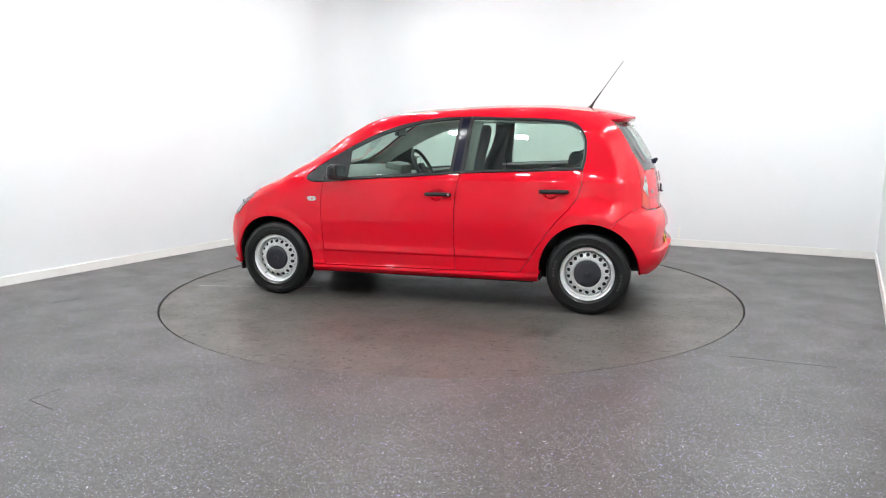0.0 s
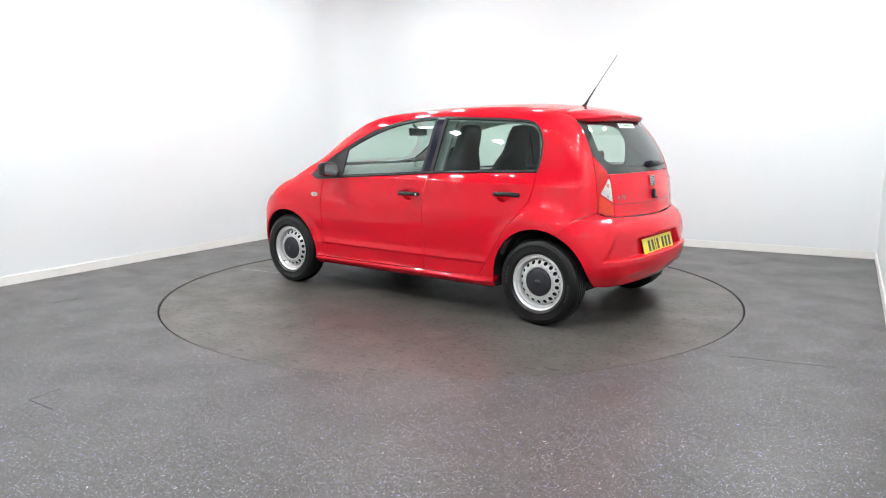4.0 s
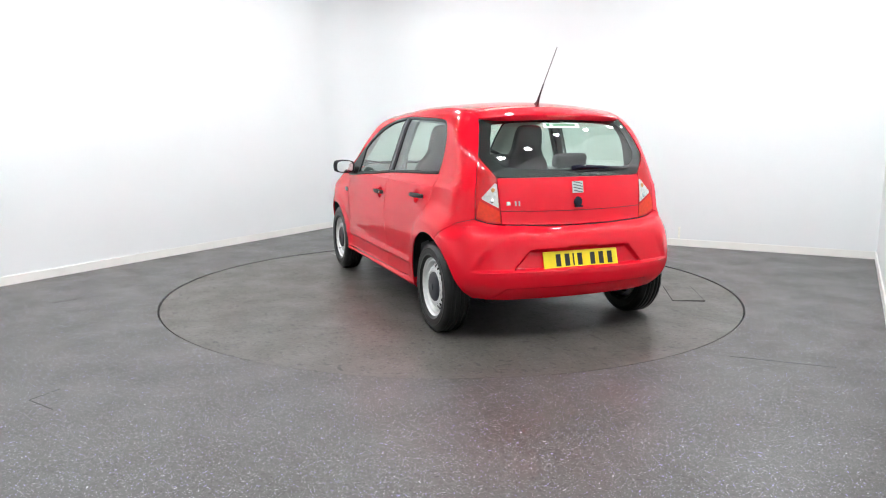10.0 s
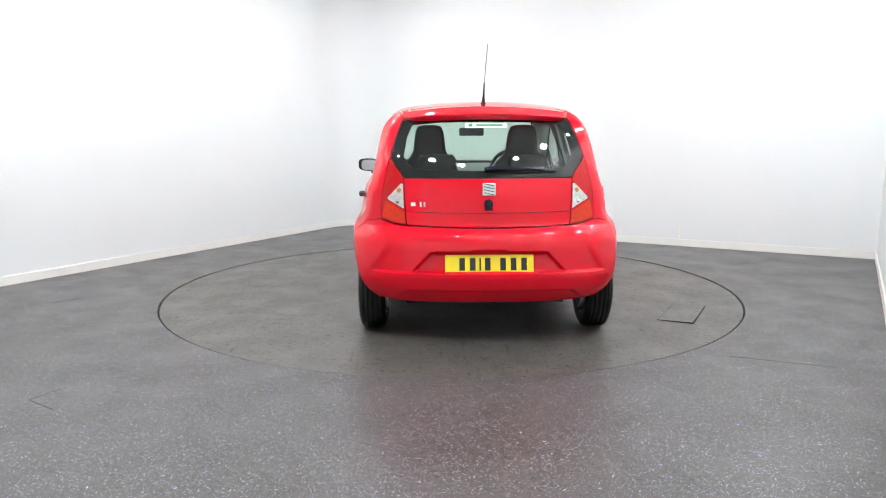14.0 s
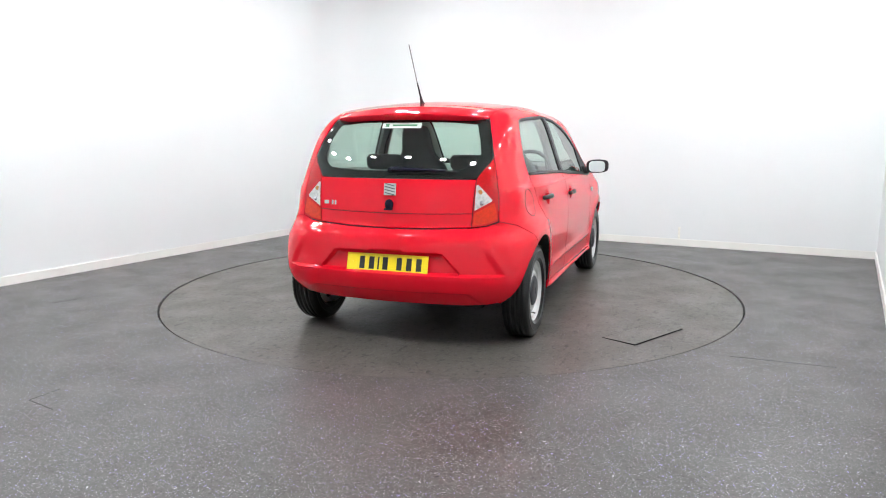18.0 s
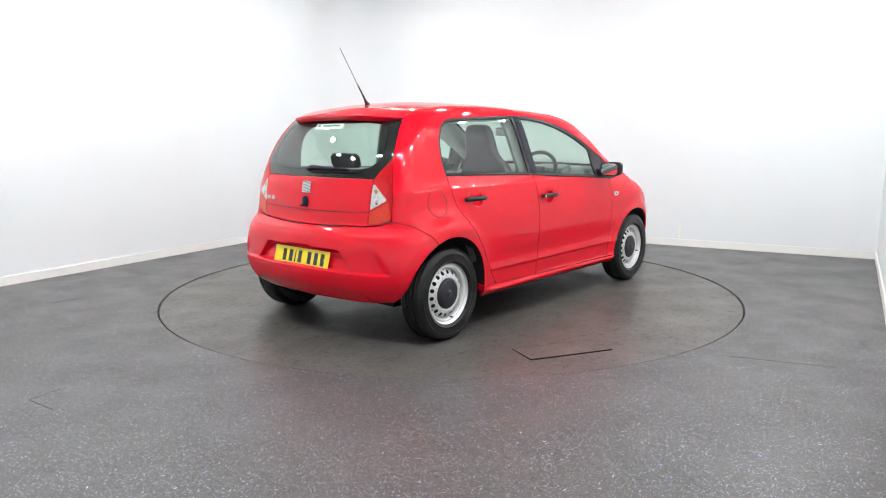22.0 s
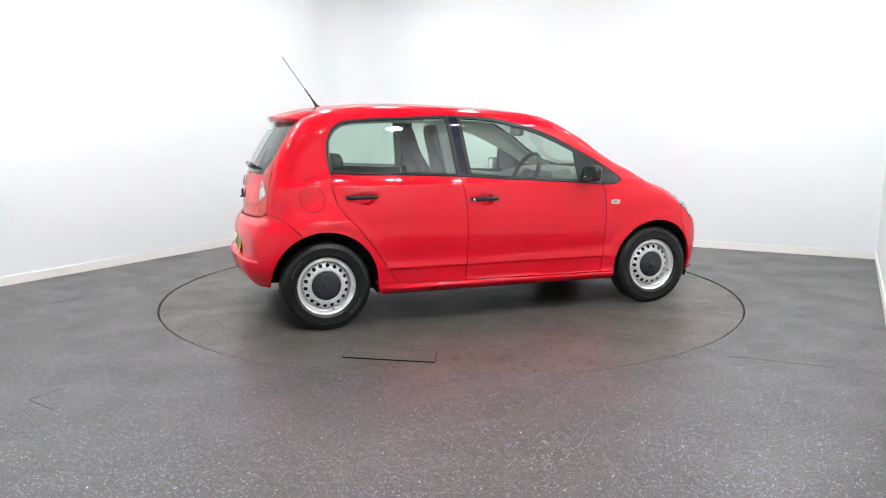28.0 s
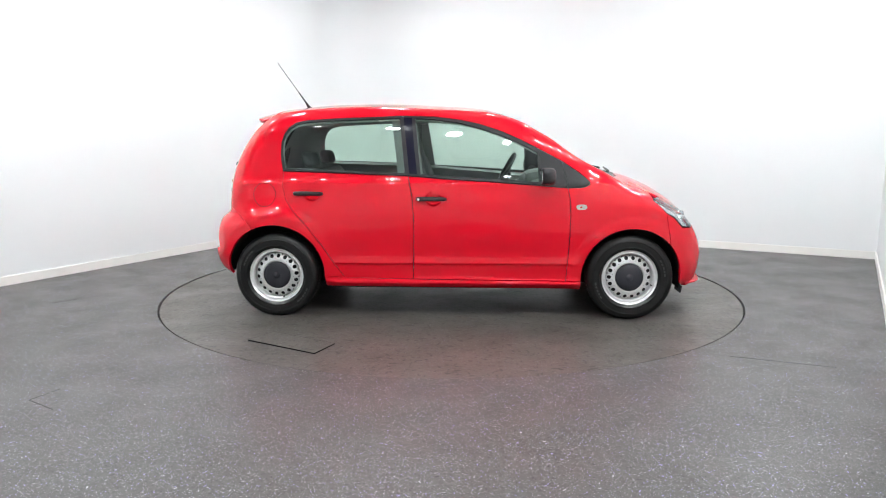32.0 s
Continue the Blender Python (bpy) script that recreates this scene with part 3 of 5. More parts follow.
def panel_data(outline, kind, h=0.03, gap=0.0, depth=0.014, sink=0.0, fine=(), above=-1.0, rows=(), lines=(), span=(-9, 9)):
    """A sheet of the skin inside a 3D outline: vertices, faces. gap: seam left round it; depth: the turned-in edge;
    sink: how far the sheet lies under the skin; rows: heights of creases."""
    from mathutils.geometry import delaunay_2d_cdt
    skin, flat, scale = KINDS[kind]
    sc = np.array(scale)
    loop = flat(np.asarray(outline, float)) * sc
    loop = resample(loop, h * 0.7)
    if gap:
        loop = shrink(loop, gap)
    lo, hi = loop.min(0), loop.max(0)
    gx, gy = np.meshgrid(np.arange(lo[0] + h / 2, hi[0], h), np.arange(lo[1] + h / 2, hi[1], h))
    gx[1::2] += h / 2
    grid = np.stack([gx.ravel(), gy.ravel()], 1)
    grid = grid[inside(grid, loop)]
    if len(grid):
        grid = grid[edge_gap(grid, loop) > 0.45 * h]
    for c, rad, gap_f in fine:
        # closer points round a small feature
        c = flat(np.asarray([c], float))[0] * sc
        grid = grid[np.linalg.norm(grid - c, axis=1) > rad]
        ax = np.arange(-rad, rad + gap_f / 2, gap_f)
        ex, ey = np.meshgrid(ax, ax)
        extra = np.stack([ex.ravel(), ey.ravel()], 1)
        extra = extra[np.linalg.norm(extra, axis=1) < rad] + c
        extra = extra[inside(extra, loop)]
        grid = np.concatenate([grid, extra[edge_gap(extra, loop) > 0.4 * gap_f]])
    for z in rows:
        # a line of points along a crease, square from the side at height z
        xs = np.arange(np.min(np.asarray(outline)[:, 0]), np.max(np.asarray(outline)[:, 0]), 0.016)
        extra = flat(from_side(xs, np.full(len(xs), z))) * sc
        extra = extra[inside(extra, loop)]
        grid = np.concatenate([grid, extra[edge_gap(extra, loop) > 0.003]])
    if len(rows):
        # clear the loose points between the lines
        zs = skin(*(grid / sc).T)[:, 2]
        on = np.min(np.abs(zs[:, None] - np.array(rows)[None]), axis=1) < 1e-5
        keep = on | (np.min(np.abs(zs[:, None] - np.array(rows)[None]), axis=1) > 0.005)
        grid = grid[keep]
    if len(lines):
        # points along the folds of the sheet, the loose ones beside them cleared
        extra = flat(np.concatenate(lines)) * sc
        extra = extra[inside(extra, loop)]
        extra = extra[edge_gap(extra, loop) > 0.003]
        clear = np.ones(len(grid), bool)
        for k in range(0, len(grid), 1000):
            gap2 = ((grid[k:k + 1000, None] - extra[None]) ** 2).sum(2).min(1)
            clear[k:k + 1000] = gap2 > 0.006 ** 2
        grid = np.concatenate([grid[clear], extra])
    pts = np.concatenate([loop, grid]) if len(grid) else loop
    n = len(loop)
    res = delaunay_2d_cdt([Vector(q) for q in pts], [], [list(range(n))], 1, 1e-7)
    p2 = np.array([tuple(q) for q in res[0]])
    faces = [list(q) for q in res[2]]
    p2 = p2 / sc
    p3 = skin(p2[:, 0], p2[:, 1])
    nor = normals(p3)
    p3 = p3 - nor * sink
    # faces look outwards
    out = []
    for q in faces:
        a, b, c = p3[q[0]], p3[q[1]], p3[q[2]]
        out.append(q if np.dot(np.cross(b - a, c - a), nor[q[0]]) > 0 else q[::-1])
    out = [q for q in out if np.mean([p3[i][2] for i in q]) > above and span[0] < np.mean([p3[i][0] for i in q]) < span[1]]
    used = sorted({i for q in out for i in q})
    place = {i: k for k, i in enumerate(used)}
    p3, nor, out = p3[used], nor[used], [[place[i] for i in q] for q in out]
    if depth:
        count = {}
        for q in out:
            for i in range(len(q)):
                e = (q[i], q[(i + 1) % len(q)])
                count[e] = 1
        rim = [e for e in count if (e[1], e[0]) not in count]
        base = len(p3)
        extra, idx = [], {}
        for a, b in rim:
            for k in (a, b):
                if k not in idx:
                    idx[k] = base + len(extra)
                    extra.append(p3[k])
                    extra.append(p3[k] - nor[k] * depth)
        side_way = {}
        for a, b in rim:
            out.append([idx[b], idx[a], idx[a] + 1, idx[b] + 1])
            w = np.cross(p3[b] - p3[a], nor[a])
            w = w / max(np.linalg.norm(w), 1e-9)
            for k in (a, b):
                side_way[k] = side_way.get(k, 0) + w
        turned = np.zeros((len(extra), 3))
        for k, w in side_way.items():
            turned[idx[k] - base:idx[k] - base + 2] = w / max(np.linalg.norm(w), 1e-9)
        p3 = np.concatenate([p3, np.array(extra)])
        nor = np.concatenate([nor, turned])
    return p3, out, nor


FLIP = np.array([1, -1, 1])


def panel(name, outline, kind, mat, parent, label="", mirror=False, **kw):
    p, f, nor = panel_data(outline, kind, **kw)
    obs = [link_mesh(name, p, f, mat, parent, label, facing=nor)]
    if mirror:
        obs.append(link_mesh(name, p * FLIP, [q[::-1] for q in f], mat, parent, label, facing=nor * FLIP))
    return obs


def S(*xz):
    """Outline points given square from the side."""
    a = np.array(xz, float)
    return from_side(a[:, 0], a[:, 1])


def dense(pts, gap=0.04):
    pts = np.asarray(pts, float)
    out = [pts[0]]
    for a, b in zip(pts[:-1], pts[1:]):
        k = max(1, int(math.ceil(np.linalg.norm(b - a) / gap)))
        out += [a + (b - a) * j / k for j in range(1, k + 1)]
    return np.array(out)


def SD(*xz):
    a = dense(xz)
    return from_side(a[:, 0], a[:, 1])


def TD(*xy):
    a = dense(xy)
    return from_top(a[:, 0], a[:, 1])


def RD(*yz):
    a = dense(yz)
    return from_rear(a[:, 0], a[:, 1])


def chain(*runs):
    """Runs of points joined into one loop, without doubles."""
    out = []
    for r in runs:
        for q in np.asarray(r):
            if not out or np.linalg.norm(out[-1] - q) > 0.004:
                out.append(q)
    if np.linalg.norm(out[0] - out[-1]) < 0.004:
        out.pop()
    return np.array(out)


# outlines, x forward from the middle of the wheelbase, z up from the floor
WIN_REAR_EDGE = [(-1.155, 1.006), (-1.170, 1.070), (-1.174, 1.126), (-1.172, 1.202), (-1.154, 1.253), (-1.122, 1.302), (-1.073, 1.335), (-1.005, 1.349)]
WIN_TOP_REAR = [(-1.005, 1.349), (-0.806, 1.362), (-0.621, 1.368), (-0.336, 1.379)]
WIN_TOP_FRONT = [(-0.336, 1.379), (-0.121, 1.372), (0.032, 1.354), (0.186, 1.323), (0.338, 1.273), (0.459, 1.221), (0.573, 1.164), (0.748, 1.072)]
SAIL_TOP = [(0.748, 1.072), (0.838, 1.013), (0.900, 0.968), (0.930, 0.938), (0.930, 0.920), (0.905, 0.905), (0.864, 0.896), (0.783, 0.896)]
BELT_REAR = [(-1.155, 1.006), (-0.8, 0.995), (-0.498, 0.983), (-0.289, 0.974)]
BELT_FRONT = [(-0.289, 0.974), (0.031, 0.949), (0.30, 0.933), (0.544, 0.916), (0.693, 0.903), (0.783, 0.896)]
SEAM_B_UP = [(-0.289, 0.974), (-0.297, 1.053), (-0.336, 1.379)]
SEAM_B = [(-0.289, 0.974), (-0.262, 0.832), (-0.252, 0.70), (-0.250, 0.607), (-0.253, 0.451), (-0.259, 0.268)]
SEAM_F = [(0.783, 0.896), (0.797, 0.83), (0.803, 0.736), (0.800, 0.579), (0.792, 0.418), (0.781, 0.262)]
SEAM_R = [(-1.155, 1.006), (-1.152, 0.904), (-1.128, 0.815), (-1.076, 0.740), (-0.988, 0.647), (-0.888, 0.511), (-0.800, 0.371), (-0.735, 0.2800)]
WHEEL_F, WHEEL_R = (1.21, 0.283), (-1.21, 0.283)


def arch(cx, cz, r, a0, a1, n=22):
    return [(cx + r * math.cos(radians(a0 + (a1 - a0) * i / n)), cz + r * math.sin(radians(a0 + (a1 - a0) * i / n))) for i in range(n + 1)]


ARCH_F = [(0.880, 0.205), *arch(1.222, 0.285, 0.340, 180, 14, 24), (1.560, 0.26)]
ARCH_R = [(-0.862, 0.205), *arch(-1.214, 0.301, 0.343, -3, 114, 19)]
ARCH_R_BACK = [ARCH_R[-1], *arch(-1.214, 0.301, 0.343, 118, 184, 11), (-1.553, 0.272)]

car = new("car")
tagged(car, "red five-door hatchback with black trim and silver steel wheels", "car")

side_top = [(-1.302, 0.505), (-1.2, 0.53), (-0.9, 0.545), (-0.5, 0.552), (0.0, 0.552), (0.3, 0.555), (0.5, 0.575), (0.8, 0.62), (1.0, 0.655), (1.08, 0.668)]

# doors
h = 0.02
CREASE = (0.362, 0.368, 0.371, 0.374, 0.377, 0.380, 0.383, 0.386, 0.392, 0.916, 0.921, 0.925, 0.928, 0.931, 0.934, 0.938, 0.944)
door_f = chain(SD(*BELT_FRONT), SD(*SEAM_F), SD(SEAM_F[-1], (0.3, 0.264), SEAM_B[-1]), SD(*SEAM_B[::-1]))
front_doors = panel("front_door", door_f, "side", M_RED, car, mirror=True, h=0.016, gap=0.0025, rows=CREASE, fine=[((HANDLES[0][0], 0.77, HANDLES[0][1]), 0.075, 0.004)])
door_r = chain(SD(*BELT_REAR), SD(*SEAM_B), SD(SEAM_B[-1], (-0.45, 0.272), (-0.70, 0.277), SEAM_R[-1]), SD(*SEAM_R[::-1]))
rear_doors = panel("rear_door", door_r, "side", M_RED, car, mirror=True, h=0.016, gap=0.0025, rows=CREASE, fine=[((HANDLES[1][0], 0.76, HANDLES[1][1]), 0.075, 0.004)])

# fender
FRONT_SEAM = [ARCH_F[21], (1.458, 0.62), (1.442, 0.728)]
LAMP_LOW = [(1.442, 0.728), (1.395, 0.773), (1.352, 0.814)]
fender = chain(SD(*SAIL_TOP[1:]), SD(*SEAM_F), SD(SEAM_F[-1], (0.882, 0.262), ARCH_F[1]), SD(*ARCH_F[1:22]), SD(*FRONT_SEAM), SD(*LAMP_LOW),
               TD((1.34, 0.66), (1.2, 0.655), (1.08, 0.66)), SD((0.98, 0.985), (0.90, 1.02), SAIL_TOP[1]))
panel("front_fender", fender, "side", M_RED, car, mirror=True, h=h, gap=0.0022)

# sill
sill = chain(SD((0.882, 0.262), (0.781, 0.262), (0.3, 0.264), (-0.45, 0.272), (-0.70, 0.277), (-0.80, 0.284), (-0.870, 0.284)), SD((-0.862, 0.214), (0.880, 0.200)))
panel("sill", sill, "side", M_RED, car, mirror=True, h=0.010, gap=0.001, depth=0.05)

# body side: roof rail, pillars and rear quarter in one pressing
BUMPER_SEAM = [ARCH_R[-1], (-1.405, 0.672), (-1.455, 0.708), (-1.49, 0.731)]
tail_outer = RD((0.640, 0.757), (0.634, 0.90), (0.612, 1.02), (0.595, 1.09), (0.585, 1.125), (0.555, 1.235), (0.515, 1.345))
seam_side = SD(*BUMPER_SEAM)
seam_join = dense([seam_side[-1], tail_outer[0]], 0.03)
seam_join = skin_rear(np.arctan2(seam_join[:, 1], -1.0 - seam_join[:, 0]), seam_join[:, 2])
quarter = chain(SD(*SEAM_R), SD(SEAM_R[-1], (-0.80, 0.284), ARCH_R[1]), SD(*ARCH_R[1:]), seam_side, seam_join, tail_outer,
                TD(*side_top), SD((1.04, 0.96), (0.98, 0.975), (0.90, 1.01), SAIL_TOP[1]), SD(SAIL_TOP[1], *WIN_TOP_FRONT[::-1]), SD(*WIN_TOP_REAR[::-1]), SD(*WIN_REAR_EDGE[::-1]))
panel("body_side", quarter, "side", M_RED, car, mirror=True, h=h, gap=0.001, depth=0.006)


def both(curve):
    """A half outline from the rear or top, closed by its mirror image."""
    c = np.asarray(curve)
    m = c[::-1] * np.array([1, -1, 1])
    return chain(c, m)


# roof, windscreen, bonnet
roof = both(np.concatenate([TD((-1.372, 0.0), (-1.352, 0.3), (-1.302, 0.505)), TD(*side_top[:6], (0.32, 0.553)), TD((0.32, 0.553), (0.36, 0.4), (0.40, 0.2), (0.41, 0.0))]))
panel("roof", roof, "side", M_RED, car, h=0.035, gap=0.002, depth=0.006)
screen = both(np.concatenate([TD((0.41, 0.0), (0.40, 0.2), (0.36, 0.4), (0.32, 0.553)), TD((0.32, 0.553), (0.5, 0.575), (0.8, 0.62), (1.0, 0.655)), TD((1.0, 0.655), (1.10, 0.4), (1.14, 0.0))]))
panel("windscreen", screen, "side", M_GLASS, car, "green-tinted windscreen", h=0.045, gap=0.004, depth=0)
cowl = both(np.concatenate([TD((1.145, 0.0), (1.105, 0.4), (1.005, 0.655)), TD((1.005, 0.655), (1.08, 0.66)), TD((1.08, 0.66), (1.16, 0.4), (1.195, 0.0))]))
panel("cowl", cowl, "side", M_BLACK, car, "black plastic scuttle panel", h=0.03, gap=0.002)
bonnet = both(np.concatenate([TD((1.20, 0.0), (1.165, 0.4), (1.085, 0.655)), TD((1.085, 0.655), (1.2, 0.65), (1.36, 0.645)), TD((1.36, 0.645), (1.52, 0.58), (1.62, 0.4), (1.67, 0.2), (1.68, 0.0))]))
panel("bonnet", bonnet, "side", M_RED, car, h=0.035, gap=0.003)

# rear: tailgate, glass, lamps, bumper
gate_side = [(0.505, 0.997), (0.499, 0.90), (0.494, 0.80), (0.489, 0.722)]
gate = both(RD((0.0, 0.999), (0.25, 0.998), *gate_side, (0.25, 0.713), (0.0, 0.710)))
panel("tailgate", gate, "rear", M_RED, car, h=0.02, gap=0.0025)
lamp_out = chain(RD((0.583, 1.120), (0.565, 1.085), (0.53, 1.04), (0.510, 1.010), *gate_side), RD((0.489, 0.722), (0.57, 0.732), (0.637, 0.757)), tail_outer[:len(dense([(0.640, 0.757), (0.634, 0.90), (0.612, 1.02), (0.595, 1.09), (0.585, 1.125)]))])
tail_lamps = panel("tail_lamp", lamp_out, "rear", M_TAILRED, car, "red and clear rear lamp cluster", mirror=True, h=0.02, gap=0.0012, depth=0.03)
bump = both(np.concatenate([RD((0.0, 0.7065), (0.25, 0.7095), (0.489, 0.7185), (0.57, 0.7285), (0.640, 0.752)), seam_join[::-1], SD(*BUMPER_SEAM[::-1]), SD(*ARCH_R_BACK),
                            RD((0.64, 0.280), (0.56, 0.266), (0.45, 0.262), (0.0, 0.260))]))


def bumper_folds():
    """Lines along the plate recess, the ledge under it and the lower lip."""
    out = []
    up = np.arange(0.466, 0.586, 0.008)
    for off in (-0.026, -0.013, 0.0, 0.013, 0.026):
        for s in (1, -1):
            out.append(from_rear(s * (0.452 - (up - 0.455) * 0.95 + off), up))
    for half, heights in ((0.46, (0.452, 0.458, 0.464)), (0.34, (0.560, 0.571, 0.583, 0.594)), (0.70, (0.446, 0.450, 0.455)), (0.50, (0.337, 0.343, 0.349))):
        y = np.arange(-half, half + 0.001, 0.010)
        for z in heights:
            out.append(from_rear(y, np.full(len(y), z)))
    return out


panel("rear_bumper", bump, "rear", M_RED, car, lines=bumper_folds(), h=0.009, gap=0.002, depth=0.02)

# front face
fb_side = SD(*FRONT_SEAM[::-1], *ARCH_F[22:], (1.565, 0.235))
f_edge = np.concatenate([skin_front(np.array([0.0, 0.2, 0.4, 0.55, 0.62, 0.72]), np.array([0.70, 0.695, 0.67, 0.635, 0.622, 0.615])), SD((1.56, 0.625), (1.50, 0.690), (1.442, 0.728))])
f_low = skin_front(np.array([0.85, 0.6, 0.3, 0.0]), np.array([0.22, 0.20, 0.19, 0.19]))
panel("front_bumper", both(np.concatenate([f_edge, fb_side[1:], f_low])), "front", M_RED, car, h=0.035, gap=0.002)


# ---- the car: wheels ----
def wheel_disc(r_in, r_out, holes, r_mid, r_hole, depth_in, depth_out, k=16, thick=0.004):
    """The wheel's dish with a ring of round holes through it: a shared front sheet, and the holes' walls."""
    v, f, seen = [], [], {}

    def depth(r):
        t = (r - r_in) / (r_out - r_in)
        return depth_in + (depth_out - depth_in) * t - 0.006 * math.sin(math.pi * t)

    def point(r, a):
        q = (r * math.cos(a), depth(r), r * math.sin(a))
        key = tuple(round(c, 5) for c in q)
        if key not in seen:
            seen[key] = len(v)
            v.append(q)
        return seen[key]

    walls = []
    for i in range(holes):
        a0, half = 2 * math.pi * i / holes, math.pi / holes
        rim, lip, ring = [], [], []
        for j in range(k):
            b = 2 * math.pi * (j + 0.5) / k
            u, w = math.cos(b), math.sin(b)
            m = max(abs(u), abs(w))
            rim.append(point((r_in + r_out) / 2 + u / m * (r_out - r_in) / 2, a0 + w / m * half))
            for lst, rr in ((lip, r_hole * 1.25), (ring, r_hole)):
                x, z = r_mid + rr * u, rr * w
                lst.append(point(math.hypot(x, z), a0 + math.atan2(z, x)))
        for j in range(k):
            l = (j + 1) % k
            f += [(rim[j], rim[l], lip[l], lip[j]), (lip[j], lip[l], ring[l], ring[j])]
        walls.append([v[q] for q in ring])
    for ring in walls:
        o = len(v)
        v += ring + [(x, y + thick, z) for x, y, z in ring]
        f += [(o + j, o + (j + 1) % k, o + k + (j + 1) % k, o + k + j) for j in range(k)]
    return v, f


def make_wheel():
    """Steel wheel with tyre and hub cap; its outer face looks along -y."""
    rim_prof = [(0.1535, 0.060), (0.1555, -0.012), (0.1575, -0.036), (0.161, -0.050), (0.166, -0.0555), (0.1705, -0.054), (0.175, -0.0515), (0.181, -0.0545), (0.187, -0.064), (0.192, -0.070), (0.1955, -0.069), (0.196, -0.064), (0.190, -0.055), (0.186, 0.02), (0.17, 0.10)]
    v, f = lathe(rim_prof, 72)
    dv, df = wheel_disc(0.110, 0.1505, 18, 0.1335, 0.0130, -0.056, -0.032)
    o = len(v)
    v, f = list(v) + list(dv), list(f) + [tuple(i + o for i in q) for q in df]
    inner = lathe([(0.1505, -0.032), (0.153, -0.022), (0.1535, 0.03)], 72)
    o = len(v)
    v, f = v + inner[0], f + [tuple(i + o for i in q) for q in inner[1]]
    hub = lathe([(0.1135, -0.0566), (0.106, -0.0585), (0.101, -0.0585), (0.096, -0.055), (0.092, -0.050), (0.060, -0.05), (0.0, -0.05)], 72)
    o = len(v)
    v, f = v + hub[0], f + [tuple(i + o for i in q) for q in hub[1]]
    wheel = link_mesh("wheel", v, f, M_STEEL, car, "silver painted steel wheel with a ring of round holes")
    # tyre with grooved tread
    R = 0.290
    prof = [(0.188, -0.068), (0.194, -0.073), (0.204, -0.0785), (0.2055, -0.081), (0.209, -0.0815), (0.2105, -0.0805), (0.222, -0.0835), (0.238, -0.084), (0.247, -0.083), (0.2485, -0.0842), (0.2515, -0.0838), (0.253, -0.082), (0.256, -0.081), (0.266, -0.078), (0.276, -0.072), (0.284, -0.064), (0.2875, -0.056)]
    tread = []
    for g in (-0.045, -0.018, 0.012, 0.040):
        tread += [(R, g - 0.0045), (R - 0.007, g - 0.003), (R - 0.007, g + 0.003), (R, g + 0.0045)]
    full = prof + tread + [(r, -d) for r, d in prof[::-1]]
    tv, tf = lathe(full, 96)
    part("tyre", bm_from(tv, tf), M_RUBBER, wheel, "black road tyre with grooved tread", smooth=True)
    # shoulder blocks
    bv, bf = [], []
    for i in range(64):
        a = 2 * math.pi * i / 64
        for s in (-1, 1):
            o = len(bv)
            for da, r, d in ((-0.034, 0.2855, 0.064), (0.034, 0.2855, 0.064), (0.034, 0.2905, 0.052), (-0.034, 0.2905, 0.052), (-0.034, 0.2775, 0.0735), (0.034, 0.2775, 0.0735)):
                bv.append((r * math.cos(a + da), s * (d + 0.0012), r * math.sin(a + da)))
            for q in ((0, 1, 2, 3), (4, 5, 1, 0)):
                bf.append(tuple(o + j for j in q))
    sh = link_mesh("tread", bv, bf, M_RUBBER, wheel, smooth=False)
    tagged(sh, "row of rubber shoulder blocks", kind="stuff")
    cap = lathe([(0.0, -0.074), (0.022, -0.074), (0.0225, -0.0725), (0.026, -0.0725), (0.060, -0.070), (0.080, -0.067), (0.090, -0.062), (0.0935, -0.057), (0.0935, -0.048)], 48)
    cp = link_mesh("hub_cap", *cap, M_CAP, wheel, "dark grey plastic hub cap")
    bm = bmesh.new()
    bm.from_mesh(cp.data)
    bmesh.ops.remove_doubles(bm, verts=bm.verts, dist=0.0002)
    bmesh.ops.recalc_face_normals(bm, faces=bm.faces)
    bm.to_mesh(cp.data)
    bm.free()
    for a0 in (40, 215):
        for i, w in enumerate((0.020, 0.014, 0.018, 0.014, 0.020)):
            bar = part("sidewall_bar", box_bm(w, 0.002, 0.011, (0, -0.0840, 0.232), (0, 0, 0)), M_SIDEWALL, wheel)
            bar.matrix_basis = pose(0, 0, 0, 0, a0 + 6.2 * i, 0)
    # black disc, added so that the wheel's holes look shaded
    dark_disc = lathe([(0.0, -0.030), (0.125, -0.030), (0.149, -0.026), (0.149, 0.04)], 40)
    link_mesh("brake_drum", *dark_disc, M_UNDER, wheel, "black brake drum behind the holes")
    vv, vf = tube([(0.162, -0.02, 0.0), (0.160, -0.062, 0.0)], 0.0045, 8)
    link_mesh("tyre_valve", vv, vf, M_BLACK, wheel)
    return wheel


def bm_from(v, f):
    bm = bmesh.new()
    vs = [bm.verts.new(q) for q in v]
    for q in f:
        if len(set(q)) == len(q):
            try:
                bm.faces.new([vs[i] for i in q])
            except ValueError:
                pass
    return bm


first_wheel = make_wheel()
for x, y, turn, spin in ((1.21, -0.725, 0, 20), (-1.21, -0.715, 0, 75), (1.21, 0.725, 180, 130), (-1.21, 0.715, 180, 50)):
    m = pose(x, y, 0.2895, 0, 0, turn) @ pose(0, 0, 0, 0, spin, 0)
    if (x, y) == (1.21, -0.725):
        first_wheel.matrix_basis = m
    else:
        copy_thing(first_wheel, m)


